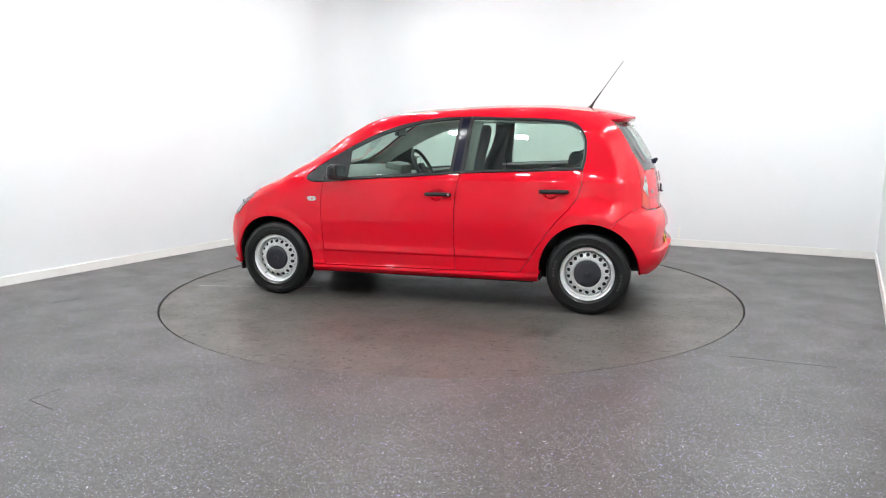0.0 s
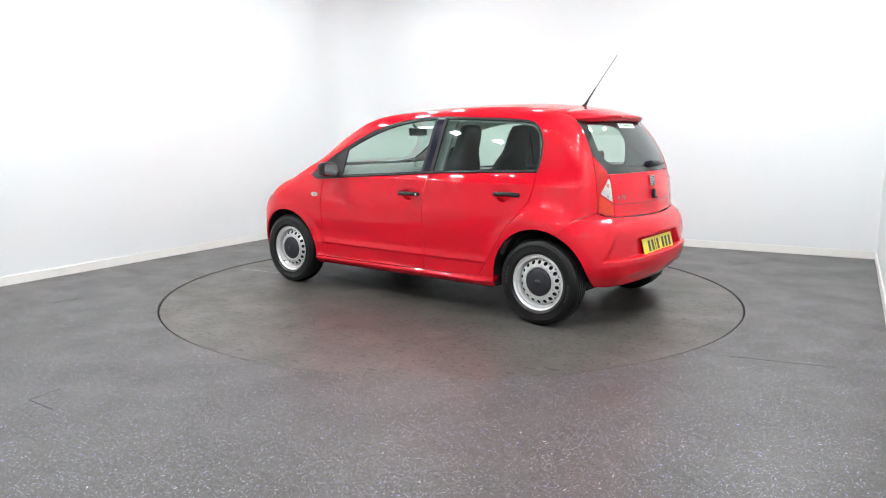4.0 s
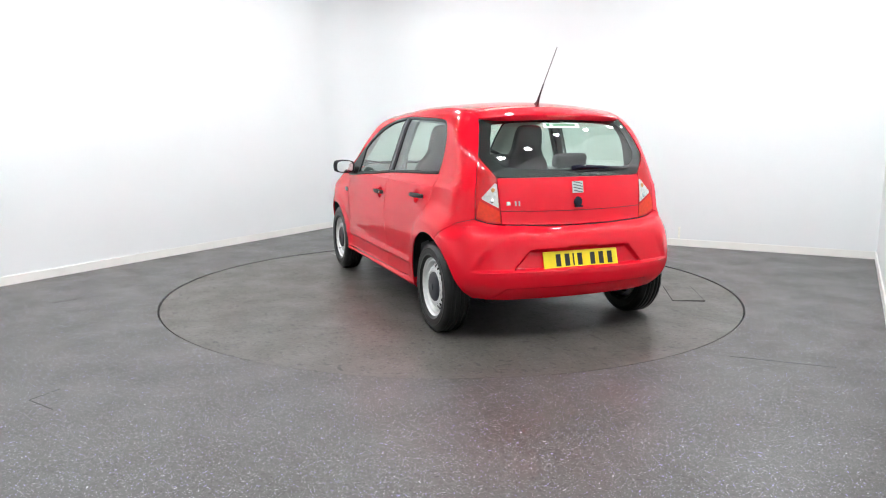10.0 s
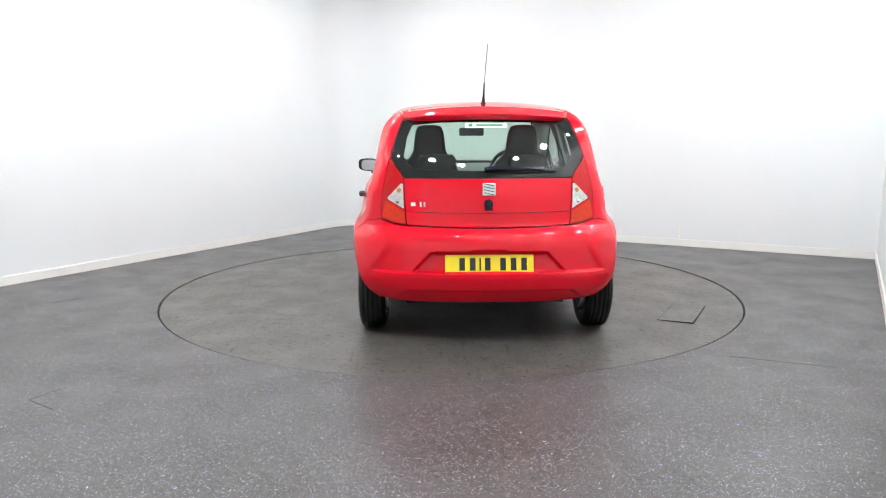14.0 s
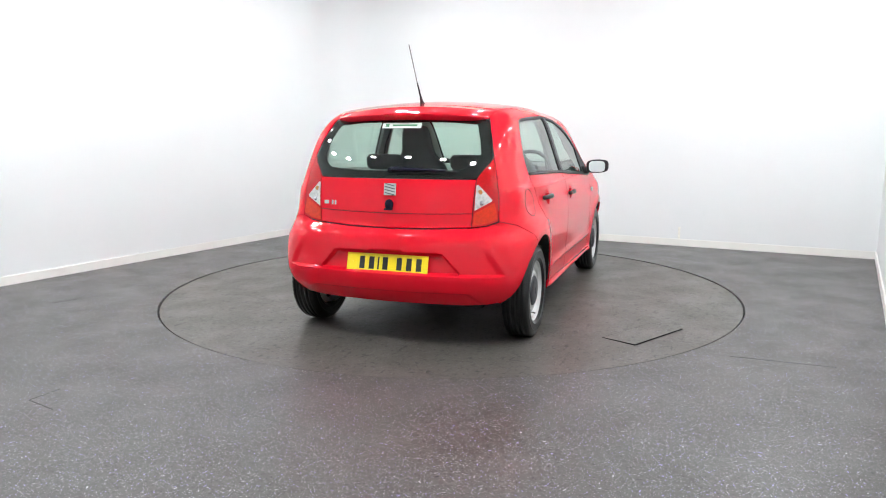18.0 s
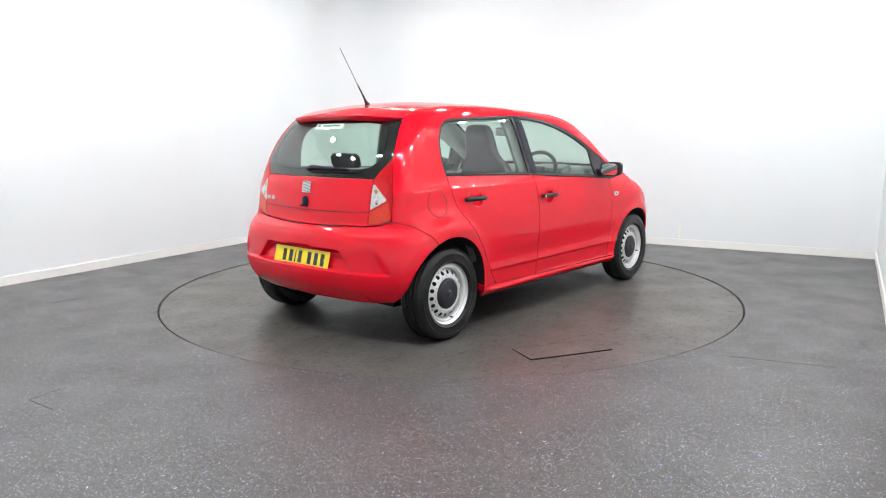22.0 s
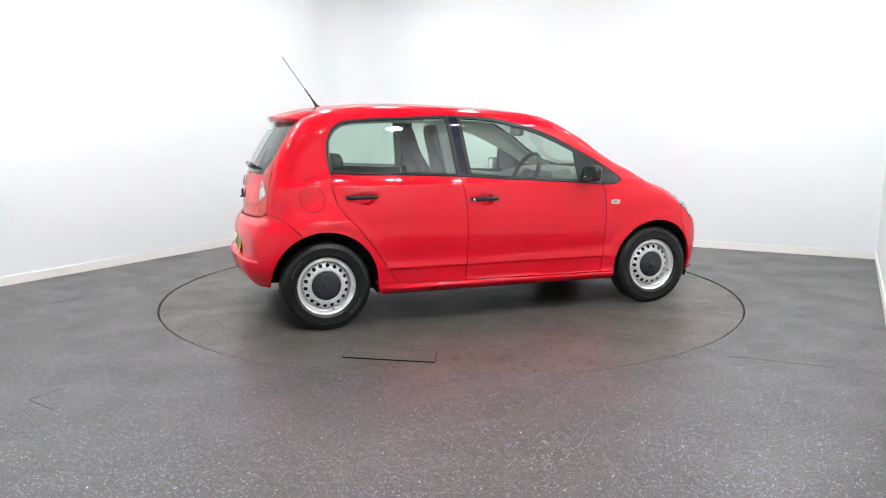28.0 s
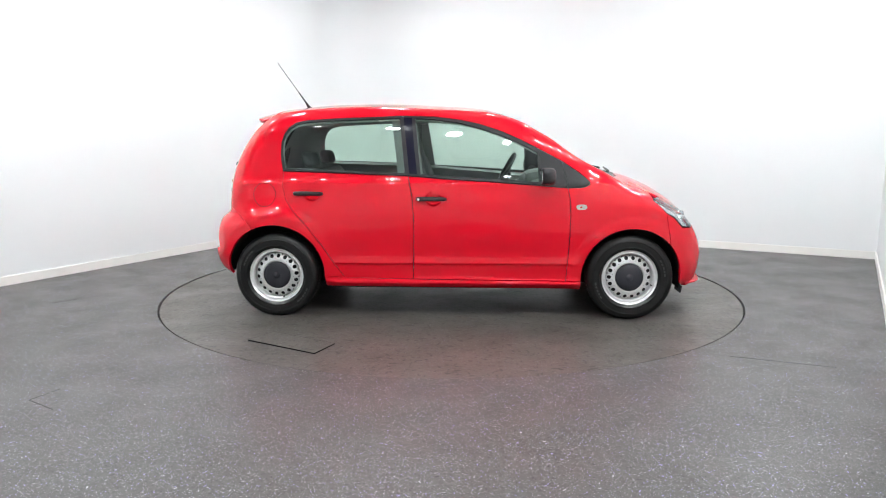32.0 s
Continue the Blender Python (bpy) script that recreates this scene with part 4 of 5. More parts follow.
# ---- the car: windows, trim and lamps ----
def loop_even(loop, n):
    """n points at even steps along a closed 2D loop."""
    loop = np.asarray(loop)
    nxt = np.roll(loop, -1, axis=0)
    seg = np.linalg.norm(nxt - loop, axis=1)
    s = np.concatenate([[0], np.cumsum(seg)])
    t = np.linspace(0, s[-1], n, endpoint=False)
    i = np.clip(np.searchsorted(s, t, side="right") - 1, 0, len(loop) - 1)
    u = (t - s[i]) / np.maximum(seg[i], 1e-9)
    return loop[i] + (nxt[i] - loop[i]) * u[:, None]


def ring_panel(name, outline, kind, mat, parent, width=0.02, inner=None, rows=2, sink=0.0, depth=0.012, label="", mirror=False):
    """A frame on the skin: between an outline and the same outline moved in, or a second outline."""
    skin, flat, scale = KINDS[kind]
    sc = np.array(scale)
    a = resample(flat(np.asarray(outline, float)) * sc, 0.02)
    if inner is None:
        b = shrink(a, width)
    else:
        q = resample(flat(np.asarray(inner, float)) * sc, 0.02)
        n = max(len(a), len(q))
        a, b = loop_even(a, n), loop_even(q, n)
    n = len(a)
    pts = np.concatenate([a + (b - a) * k / rows for k in range(rows + 1)]) / sc
    p = skin(pts[:, 0], pts[:, 1])
    nor = normals(p)
    p = p - nor * sink
    v = list(p) + list(p[:n] - nor[:n] * depth) + list(p[rows * n:] - nor[rows * n:] * depth)
    f = []
    for k in range(rows):
        f += [(k * n + i, k * n + (i + 1) % n, (k + 1) * n + (i + 1) % n, (k + 1) * n + i) for i in range(n)]
    o = (rows + 1) * n
    f += [((i + 1) % n, i, o + i, o + (i + 1) % n) for i in range(n)]
    f += [(rows * n + i, rows * n + (i + 1) % n, o + n + (i + 1) % n, o + n + i) for i in range(n)]
    a3, b3, c3 = p[0], p[1], p[n]
    if np.dot(np.cross(b3 - a3, c3 - a3), nor[0]) < 0:
        f = [q[::-1] for q in f]
    v = np.array(v)
    obs = [link_mesh(name, v, f, mat, parent[0] if isinstance(parent, list) else parent, label, smooth=False)]
    if mirror:
        obs.append(link_mesh(name, v * np.array([1, -1, 1]), [q[::-1] for q in f], mat, parent[1] if isinstance(parent, list) else parent, label, smooth=False))
    return obs


def panel_on(name, outline, kind, mat, parents, label="", **kw):
    """The same panel on the left and the right, each under its own part."""
    p, f, nor = panel_data(outline, kind, **kw)
    return [link_mesh(name, p, f, mat, parents[0], label, facing=nor), link_mesh(name, p * FLIP, [q[::-1] for q in f], mat, parents[1], label, facing=nor * FLIP)]


# rear door window: black frame and glass
win_r = chain(SD(*BELT_REAR), SD(*SEAM_B_UP), SD(*WIN_TOP_REAR[::-1]), SD(*WIN_REAR_EDGE[::-1]))
glass_r_out = [(-1.143, 1.022), (-0.8, 1.012), (-0.498, 1.000), (-0.312, 0.992), (-0.320, 1.053), (-0.355, 1.362), (-0.621, 1.354), (-0.806, 1.348), (-1.003, 1.336), (-1.067, 1.323), (-1.114, 1.292), (-1.143, 1.249),
               (-1.160, 1.20), (-1.162, 1.126)]
glass_r = SD(*glass_r_out, glass_r_out[0])[:-1]
ring_panel("window_frame", win_r, "side", M_BLACK, rear_doors, inner=glass_r, sink=0.001, label="black rubber and plastic window surround", mirror=True)
panel_on("window_glass", glass_r, "side", M_GLASS, rear_doors, "green-tinted door glass", h=0.03, gap=-0.006, sink=0.007, depth=0)

# front door window, pillar strip and sail panel
SAIL_LINE = [(0.592, 1.153), (0.609, 0.909)]
win_f = chain(SD((-0.289, 0.974), (0.031, 0.949), (0.30, 0.933), (0.544, 0.916), SAIL_LINE[1]), SD(SAIL_LINE[1], SAIL_LINE[0]), SD(SAIL_LINE[0], *WIN_TOP_FRONT[::-1][1:]), SD(*SEAM_B_UP[::-1]))
glass_f_out = [(-0.206, 0.986), (0.031, 0.970), (0.30, 0.954), (0.50, 0.941), (0.592, 0.934), (0.580, 1.130), (0.459, 1.190), (0.338, 1.243), (0.186, 1.294), (0.032, 1.334), (-0.121, 1.353), (-0.250, 1.360)]
glass_f = SD(*glass_f_out, glass_f_out[0])[:-1]
ring_panel("window_frame", win_f, "side", M_BLACK, front_doors, inner=glass_f, sink=0.001, label="black pillar trim and window surround", mirror=True)
panel_on("window_glass", glass_f, "side", M_GLASS, front_doors, "green-tinted door glass", h=0.03, gap=-0.006, sink=0.007, depth=0)
sail_door = chain(SD(SAIL_LINE[0], (0.748, 1.070)), SD((0.748, 1.070), (0.783, 0.896)), SD((0.783, 0.896), (0.693, 0.903), SAIL_LINE[1]), SD(SAIL_LINE[1], SAIL_LINE[0]))
panel_on("sail_panel", sail_door, "side", M_BLACK, front_doors, "black textured mirror base panel", h=0.03, gap=0.001, sink=0.0015)
sail_fix = chain(SD((0.748, 1.072), *SAIL_TOP[1:]), SD((0.783, 0.896), (0.748, 1.072)))
panel("corner_trim", sail_fix, "side", M_BLACK, car, "black triangular corner trim", mirror=True, h=0.03, gap=0.0015, sink=0.001)

pillar = chain(SD((-0.284, 0.990), (-0.292, 1.053), (-0.330, 1.366)), SD((-0.330, 1.366), (-0.272, 1.364)), SD((-0.272, 1.364), (-0.250, 1.15), (-0.228, 0.985)), SD((-0.228, 0.985), (-0.284, 0.990)))
panel_on("pillar_cover", pillar, "side", M_GLOSS, front_doors, "glossy black pillar cover", h=0.03, gap=0.001, sink=-0.0015, depth=0.004)

# window sill strips, a thin bright-edged rubber along the belt
for belt in (BELT_REAR, BELT_FRONT[:-2]):
    pts = SD(*belt)
    for s, door in ((1, (rear_doors if belt is BELT_REAR else front_doors)[0]), (-1, (rear_doors if belt is BELT_REAR else front_doors)[1])):
        v, f = tube([(x, s * (y + 0.001), z + 0.004) for x, y, z in pts], 0.0065, 6)
        link_mesh("belt_strip", v, f, M_BLACK, door, "black rubber belt strip")

# tailgate glass with its printed black border
ring_in = np.concatenate([RD((0.0, 1.338), (0.3, 1.332), (0.455, 1.318)), RD((0.455, 1.318), (0.490, 1.235), (0.512, 1.14)), RD((0.512, 1.14), (0.49, 1.095), (0.45, 1.062), (0.36, 1.05), (0.2, 1.045), (0.0, 1.043))])
glass_half = np.concatenate([RD((0.0, 1.365), (0.3, 1.36), (0.512, 1.345)), RD((0.512, 1.345), (0.553, 1.235), (0.583, 1.125)), RD((0.583, 1.125), (0.565, 1.085), (0.53, 1.04), (0.510, 1.010), (0.505, 0.999)), RD((0.505, 0.999), (0.25, 1.0), (0.0, 1.001))])
glass_loop, inner_loop = both(glass_half), both(ring_in)
rear_window = panel("rear_window", glass_loop, "rear", M_GLASS, car, "green-tinted rear window", h=0.025, gap=0.0015, sink=0.002, depth=0.0)[0]
ring_panel("window_border", glass_loop, "rear", M_FRIT, rear_window, inner=inner_loop, rows=4, sink=0.008, depth=0.004, label="black printed glass border")

# rear lamps: clear reversing triangle and orange lower part over the red body
clear = chain(RD((0.507, 0.962), (0.518, 0.966), (0.600, 0.882), (0.598, 0.872), (0.503, 0.818)), RD((0.503, 0.818), (0.507, 0.962)))
panel_on("reversing_lens", clear, "rear", M_TAILCLEAR, tail_lamps, "clear faceted lens", h=0.015, gap=0.0, sink=-0.0015, depth=0.004)
orange = chain(RD((0.500, 0.800), (0.612, 0.865), (0.628, 0.800), (0.631, 0.768), (0.57, 0.743), (0.497, 0.733)), RD((0.497, 0.733), (0.500, 0.800)))
panel_on("indicator_lens", orange, "rear", M_TAILORANGE, tail_lamps, "orange-red lower lens", h=0.02, gap=0.0, sink=-0.0012, depth=0.004)
for s, lamp in ((1, tail_lamps[0]), (-1, tail_lamps[1])):
    for y, z, m in ((0.531, 0.925, M_AMBER), (0.540, 0.862, M_REFLECTOR)):
        q = from_rear(y, z)[0]
        bm = bmesh.new()
        bmesh.ops.create_uvsphere(bm, u_segments=14, v_segments=8, radius=0.014)
        bmesh.ops.scale(bm, vec=(0.3, 1, 1), verts=bm.verts)
        bmesh.ops.translate(bm, vec=(q[0] - 0.002, s * q[1], q[2]), verts=bm.verts)
        part("bulb", bm, m, lamp, "round bulb reflector", smooth=True)

panel_on("lamp_housing", lamp_out, "rear", M_UNDER, tail_lamps, "dark lamp housing", h=0.05, gap=-0.025, sink=0.032, depth=0)

# tailgate crease, its shade drawn as a thin black bar
crease = RD((-0.49, 0.801), (-0.25, 0.796), (0.0, 0.795), (0.25, 0.796), (0.49, 0.801))
v, f = tube(crease + np.array([0.0005, 0, 0]), 0.0022, 6)
link_mesh("crease_shade_line", v, f, M_GAP_SHADE, car)


def spoiler():
    n = 41
    v, f = [], []
    for i in range(n):
        y = -0.508 + 1.016 * i / (n - 1)
        e = abs(y) / 0.508
        blend = e ** 8
        xt = -1.468 + 0.095 * e * e
        xt += (float(from_rear(y, 1.352)[0][0]) - 0.003 - xt) * blend
        z0 = from_top(-1.22, y)[0][2] + 0.0006
        zt = 1.376 - 0.022 * e * e
        line = []
        for q in (0.0, 0.25, 0.5, 0.75, 0.93):
            xq = -1.22 + (xt + 1.22) * q
            zq = z0 + (zt - z0) * q + 0.016 * q * (1 - q)
            line.append((xq, zq + (max(float(from_top(xq, y)[0][2]) + 0.001, zt) - zq) * blend))
        prof = line + [(xt, zt - 0.001), (xt + 0.003, zt - 0.006), (xt + 0.014, zt - 0.008 - 0.024 * (1 - e ** 6)), (xt + 0.05, zt - 0.010 - 0.026 * (1 - e ** 6)), (-1.30, zt - 0.010 - 0.022 * (1 - e ** 6))]
        v += [(x, y, z) for x, z in prof]
    k = 10
    for i in range(n - 1):
        for j in range(k):
            f.append((i * k + j, i * k + (j + 1) % k, (i + 1) * k + (j + 1) % k, (i + 1) * k + j))
    f += [tuple(range(k)), tuple((n - 1) * k + j for j in range(k))[::-1]]
    sp = part("roof_spoiler", bm_from(v, f), M_RED, car, smooth=True)
    part("brake_light", box_bm(0.006, 0.24, 0.012, (-1.4615, 0, 1.3645), (0, 20, 0)), M_TAILRED, sp, "dark red high brake light", bevel=0.002)
    return sp


spoiler()

# badge, lock, model letters as plain shapes
badge = part("badge", box_bm(0.006, 0.076, 0.072, (0, 0, 0)), M_LETTER, car, "chrome square badge with slanted bars", bevel=0.002)
badge.matrix_basis = pose(-1.652, 0.0, 0.935, 0, 9, 0)
for i in range(4):
    b = part("bar", box_bm(0.003, 0.070 - 0.006 * abs(i - 1.5), 0.006, (-0.004, 0, -0.026 + 0.0175 * i), (12, 0, 0)), M_CAP, badge)
lock = lathe([(0.0, -0.016), (0.022, -0.015), (0.027, -0.010), (0.028, 0.0)], 28)
lk = link_mesh("tailgate_lock", *lock, M_GLOSS, car, "round black tailgate lock and grip")
lk.matrix_basis = pose(-1.661, 0.002, 0.846, 0, 0, -90) @ Matrix.Diagonal((0.95, 1, 1.15, 1))
part("grip", box_bm(0.024, 0.05, 0.012, (-1.674, 0.002, 0.820)), M_GLOSS, car, "black tailgate grip", bevel=0.004)
for y, w, hh in ((0.440, 0.042, 0.022), (0.402, 0.010, 0.028), (0.380, 0.010, 0.028)):
    q = from_rear(y, 0.845)[0]
    part("chrome_letter_bar", box_bm(0.004, w, hh, (q[0] - 0.001, y, 0.845), (0, 8, 10)), M_LETTER, car, "small chrome letter as a plain bar", bevel=0.001)

# number plate with plain bars
plate = part("number_plate", box_bm(0.006, 0.52, 0.111), M_YELLOW, car, "yellow rear number plate with dark bars", bevel=0.002)
plate.matrix_basis = pose(-1.712, 0.0, 0.5005, 0, 15, 0)
yy = 0.185
for i, w in enumerate((0.05, 0.05, 0.014, 0.05, 0.0, 0.05, 0.05, 0.05)):
    if w:
        part("character_bar", box_bm(0.0014, w * 0.66, 0.074, (-0.0036, yy - w / 2, 0)), M_INK, plate)
    yy -= (w + 0.012) if w else 0.028
for s in (-1, 1):
    bm = bmesh.new()
    bmesh.ops.create_cone(bm, cap_ends=True, segments=12, radius1=0.005, radius2=0.004, depth=0.003, matrix=pose(-0.0045, s * 0.222, 0, 0, -90, 0))
    part("plate_screw", bm, M_YELLOW, plate)

# rear wiper
wip = link_mesh("rear_wiper", *tube([(-1.612, 0.02, 1.045), (-1.626, -0.02, 1.056), (-1.620, -0.20, 1.050), (-1.600, -0.33, 1.046)], [0.017, 0.015, 0.010, 0.006], 8), M_GLOSS, car, "black rear wiper arm")
link_mesh("wiper_blade", *tube([(-1.622, -0.02, 1.030), (-1.611, -0.22, 1.033), (-1.582, -0.40, 1.038)], 0.006, 6), M_BLACK, wip)

# window sticker
st = part("sticker", box_bm(0.002, 0.255, 0.036, (0, 0, 0)), M_WHITE, car, "white window sticker with green print")
q = from_rear(0.005, 1.306)[0]
st.matrix_basis = pose(q[0] - 0.0005, 0.005, 1.306, 0, 35, 0)
part("sticker_print", box_bm(0.001, 0.16, 0.012, (-0.0016, -0.02, 0.002)), M_GREEN, st)
part("sticker_print", box_bm(0.001, 0.022, 0.020, (-0.0016, 0.095, 0.002)), M_GREEN, st)

# aerial
aer = link_mesh("aerial", *tube([(-1.114, 0, 1.442), (-1.130, 0, 1.462), (-1.150, 0, 1.495), (-1.205, 0, 1.575)], [0.020, 0.011, 0.0065, 0.0040], 10), M_BLACK, car, "black roof aerial foot")
link_mesh("aerial_rod", *tube([(-1.203, 0, 1.572), (-1.357, -0.008, 1.793)], 0.0027, 6), M_ROD, aer, "thin grey steel aerial rod")

# door handles with lock barrel
for hx, hz, doors_, front in ((-0.131, 0.823, front_doors, True), (-0.968, 0.858, rear_doors, False)):
    for s in (1, -1):
        y = from_side(hx - 0.10, hz)[0][1]
        y2 = from_side(hx + 0.10, hz)[0][1]
        door = doors_[0 if s > 0 else 1]
        pts = [(hx - 0.096, s * (y + 0.008), hz), (hx - 0.088, s * (y + 0.020), hz), (hx - 0.04, s * (y + 0.026), hz + 0.001), (hx + 0.04, s * (y2 + 0.025), hz), (hx + 0.086, s * (y2 + 0.018), hz - 0.001), (hx + 0.096, s * (y2 + 0.006), hz - 0.001)]
        hd = link_mesh("door_handle", *tube(pts, [0.012, 0.0145, 0.015, 0.0145, 0.0135, 0.010], 10), M_BLACK, door, "black plastic door handle")
        if front:
            bm = bmesh.new()
            bmesh.ops.create_cone(bm, cap_ends=True, segments=16, radius1=0.0085, radius2=0.0085, depth=0.006, matrix=pose(hx - 0.086, s * (y + 0.034), hz, 90, 0, 0))
            part("lock_barrel", bm, M_CHROME, hd, "chrome lock barrel")

# side repeaters
for s in (1, -1):
    q = from_side(0.874, 0.770)[0]
    n = normals(q[None])[0]
    bm = bmesh.new()
    bmesh.ops.create_cone(bm, cap_ends=True, segments=28, radius1=1.0, radius2=1.0, depth=0.010, matrix=pose(0, 0, 0, 90, 0, 0))
    for vert in bm.verts:
        vert.co.x = 0.036 * math.copysign(abs(vert.co.x) ** 0.7, vert.co.x)
        vert.co.z = 0.018 * math.copysign(abs(vert.co.z) ** 0.8, vert.co.z)
    bmesh.ops.transform(bm, matrix=pose(q[0], s * (q[1] + 0.001), q[2], -s * math.degrees(math.asin(n[2])), 0, -s * math.degrees(math.asin(n[0]))), verts=bm.verts)
    b = part("side_repeater", bm, M_TAILCLEAR, car, "clear oval side indicator", bevel=0.003)
    part("bulb", box_bm(0.016, 0.012, 0.012, (q[0] - 0.004, s * (q[1] + 0.001), q[2])), M_TAILORANGE, b, bevel=0.003)

# fuel flap on the right side
circle = [(-1.280 + 0.078 * math.cos(a), 0.847 + 0.081 * math.sin(a)) for a in np.linspace(0, 2 * math.pi, 40, endpoint=False)]
fl = from_side(*np.array(circle).T)
p, f, nor = panel_data(fl, "side", h=0.012, gap=0.003, depth=0.004, sink=-0.0016)
link_mesh("fuel_flap", p * FLIP, [q[::-1] for q in f], M_RED, car, "round red fuel filler flap", facing=nor * FLIP)
gv = [(x, -(y + 0.0002), z) for x, y, z in fl]
link_mesh("flap_gap", *tube(gv, 0.0016, 6, closed=True), M_GAP_SHADE, car)


def door_mirror(s):
    """Black wing mirror; s is 1 on the left side, -1 on the right."""
    sections = [(0.800, 0.030, 0.036, 0.640, 0.972), (0.812, 0.048, 0.048, 0.640, 0.975), (0.85, 0.058, 0.056, 0.638, 0.978), (0.90, 0.060, 0.057, 0.632, 0.980), (0.945, 0.054, 0.052, 0.624, 0.982), (0.972, 0.040, 0.042, 0.615, 0.984), (0.982, 0.018, 0.020, 0.608, 0.985)]
    v, f = [], []
    k = 20
    for y, hx, hz, cx, cz in sections:
        for i in range(k):
            a = 2 * math.pi * i / k
            u, w = math.cos(a), math.sin(a)
            su, sw = math.copysign(abs(u) ** 0.6, u), math.copysign(abs(w) ** 0.6, w)
            x = cx + hx * su
            x = max(x, 0.592 + 0.10 * (y - 0.89))
            v.append((x, s * y, cz + hz * sw))
    for j in range(len(sections) - 1):
        f += [(j * k + i, j * k + (i + 1) % k, (j + 1) * k + (i + 1) % k, (j + 1) * k + i) for i in range(k)]
    f += [tuple(range(k)), tuple((len(sections) - 1) * k + i for i in range(k))[::-1]]
    house = part("door_mirror", bm_from(v, f), M_BLACK, car, "black textured wing mirror housing", smooth=True)
    pts = []
    for i in range(28):
        a = 2 * math.pi * i / 28
        u, w = math.cos(a), math.sin(a)
        y = 0.890 + 0.066 * math.copysign(abs(u) ** 0.55, u)
        z = 0.979 + 0.045 * math.copysign(abs(w) ** 0.6, w)
        x = 0.589 + 0.10 * (y - 0.89)
        pts.append((x, s * y, z))
    outline = pts + [(x + 0.008, y, z) for x, y, z in pts]
    n = 28
    gf = [tuple(range(n)), tuple(range(n, 2 * n))[::-1]] + [(i, (i + 1) % n, n + (i + 1) % n, n + i) for i in range(n)]
    part("mirror_glass", bm_from(outline, gf), M_MIRROR, house, "silvered mirror glass")
    link_mesh("mirror_stalk", *tube([(0.655, s * 0.745, 0.945), (0.65, s * 0.80, 0.945), (0.64, s * 0.83, 0.958)], [0.036, 0.030, 0.026], 10), M_BLACK, house, "black mirror stalk")


door_mirror(1)
door_mirror(-1)

# headlamps
hl_side = SD(*LAMP_LOW, (1.366, 0.826), (1.43, 0.826))
hl_front = skin_front(np.array([0.80, 0.66, 0.60, 0.62, 0.72]), np.array([0.765, 0.755, 0.70, 0.635, 0.622]))
hl_low = SD((1.56, 0.632), (1.50, 0.697), (1.442, 0.728))
head = chain(hl_side, hl_front, hl_low)
lamps = panel("headlamp", head, "front", M_LAMPGLASS, car, "clear headlamp cover", mirror=True, h=0.025, gap=0.003, depth=0.0, sink=0.0)
panel_on("lamp_body", head, "front", M_HEADLAMP, lamps, "silvery lamp reflector", h=0.03, gap=0.012, sink=0.030, depth=0.01)
ring_panel("lamp_bezel", head, "front", M_GLOSS, lamps, width=0.006, sink=0.003, label="black lamp bezel", mirror=True)
for s, lamp in ((1, lamps[0]), (-1, lamps[1])):
    for px, pz in ((0.87, 0.70), (0.78, 0.69)):
        q = skin_front(np.array([px]), np.array([pz]))[0]
        b = lathe([(0.036, 0.0), (0.034, 0.012), (0.02, 0.03), (0.006, 0.034)], 20)
        ob = link_mesh("reflector_bowl", *b, M_CHROME, lamp, "round chrome reflector bowl")
        ob.matrix_basis = pose(q[0] - 0.012, s * (q[1] - 0.012), q[2], 0, 0, 131 if s > 0 else 49)

# front splitter lip, small black flaps before the front wheels
def splitter():
    psi = np.linspace(-0.82, 0.82, 41)
    q = skin_front(psi, np.full(len(psi), 0.228))
    v, f = [], []
    for a, (x, y, z) in zip(psi, q):
        reach = 0.034 * float(1 - step(abs(a), 0.60, 0.84)) + 0.004
        for d, h in ((-0.03, 0.012), (0.004, 0.012), (reach, 0.003), (reach, -0.006), (0.0, -0.016), (-0.03, -0.016)):
            v.append((x + d * math.cos(a), y + d * math.sin(a), z + h))
    k = 6
    for i in range(len(psi) - 1):
        f += [(i * k + j, i * k + (j + 1) % k, (i + 1) * k + (j + 1) % k, (i + 1) * k + j) for j in range(k)]
    f += [tuple(range(k)), tuple((len(psi) - 1) * k + j for j in range(k))[::-1]]
    part("splitter", bm_from(v, f), M_RED, car, "red front splitter lip")


splitter()
for s in (1, -1):
    part("air_flap", box_bm(0.010, 0.14, 0.05, (1.585, s * 0.62, 0.19), (0, 10, 0)), M_BLACK, car, "black rubber air flap", bevel=0.003)
grille = chain(skin_front(np.linspace(-0.5, 0.5, 12), np.full(12, 0.43)), skin_front(np.linspace(0.5, -0.5, 12), np.full(12, 0.29)))
panel("grille", grille, "front", M_BLACK, car, "black lower grille", h=0.03, sink=-0.002, depth=0.006)

ring_panel("screen_border", screen, "side", M_FRIT, car, width=0.028, sink=0.004, depth=0.001, label="black printed windscreen border")

# front wipers
link_mesh("front_wiper", *tube([(1.10, -0.40, 0.975), (1.13, -0.30, 0.985), (1.17, 0.15, 0.99)], [0.014, 0.009, 0.006], 8), M_BLACK, car, "black windscreen wiper")
link_mesh("front_wiper", *tube([(1.08, 0.42, 0.985), (1.10, 0.40, 0.99), (1.13, 0.10, 0.99)], [0.014, 0.009, 0.006], 8), M_BLACK, car, "black windscreen wiper")


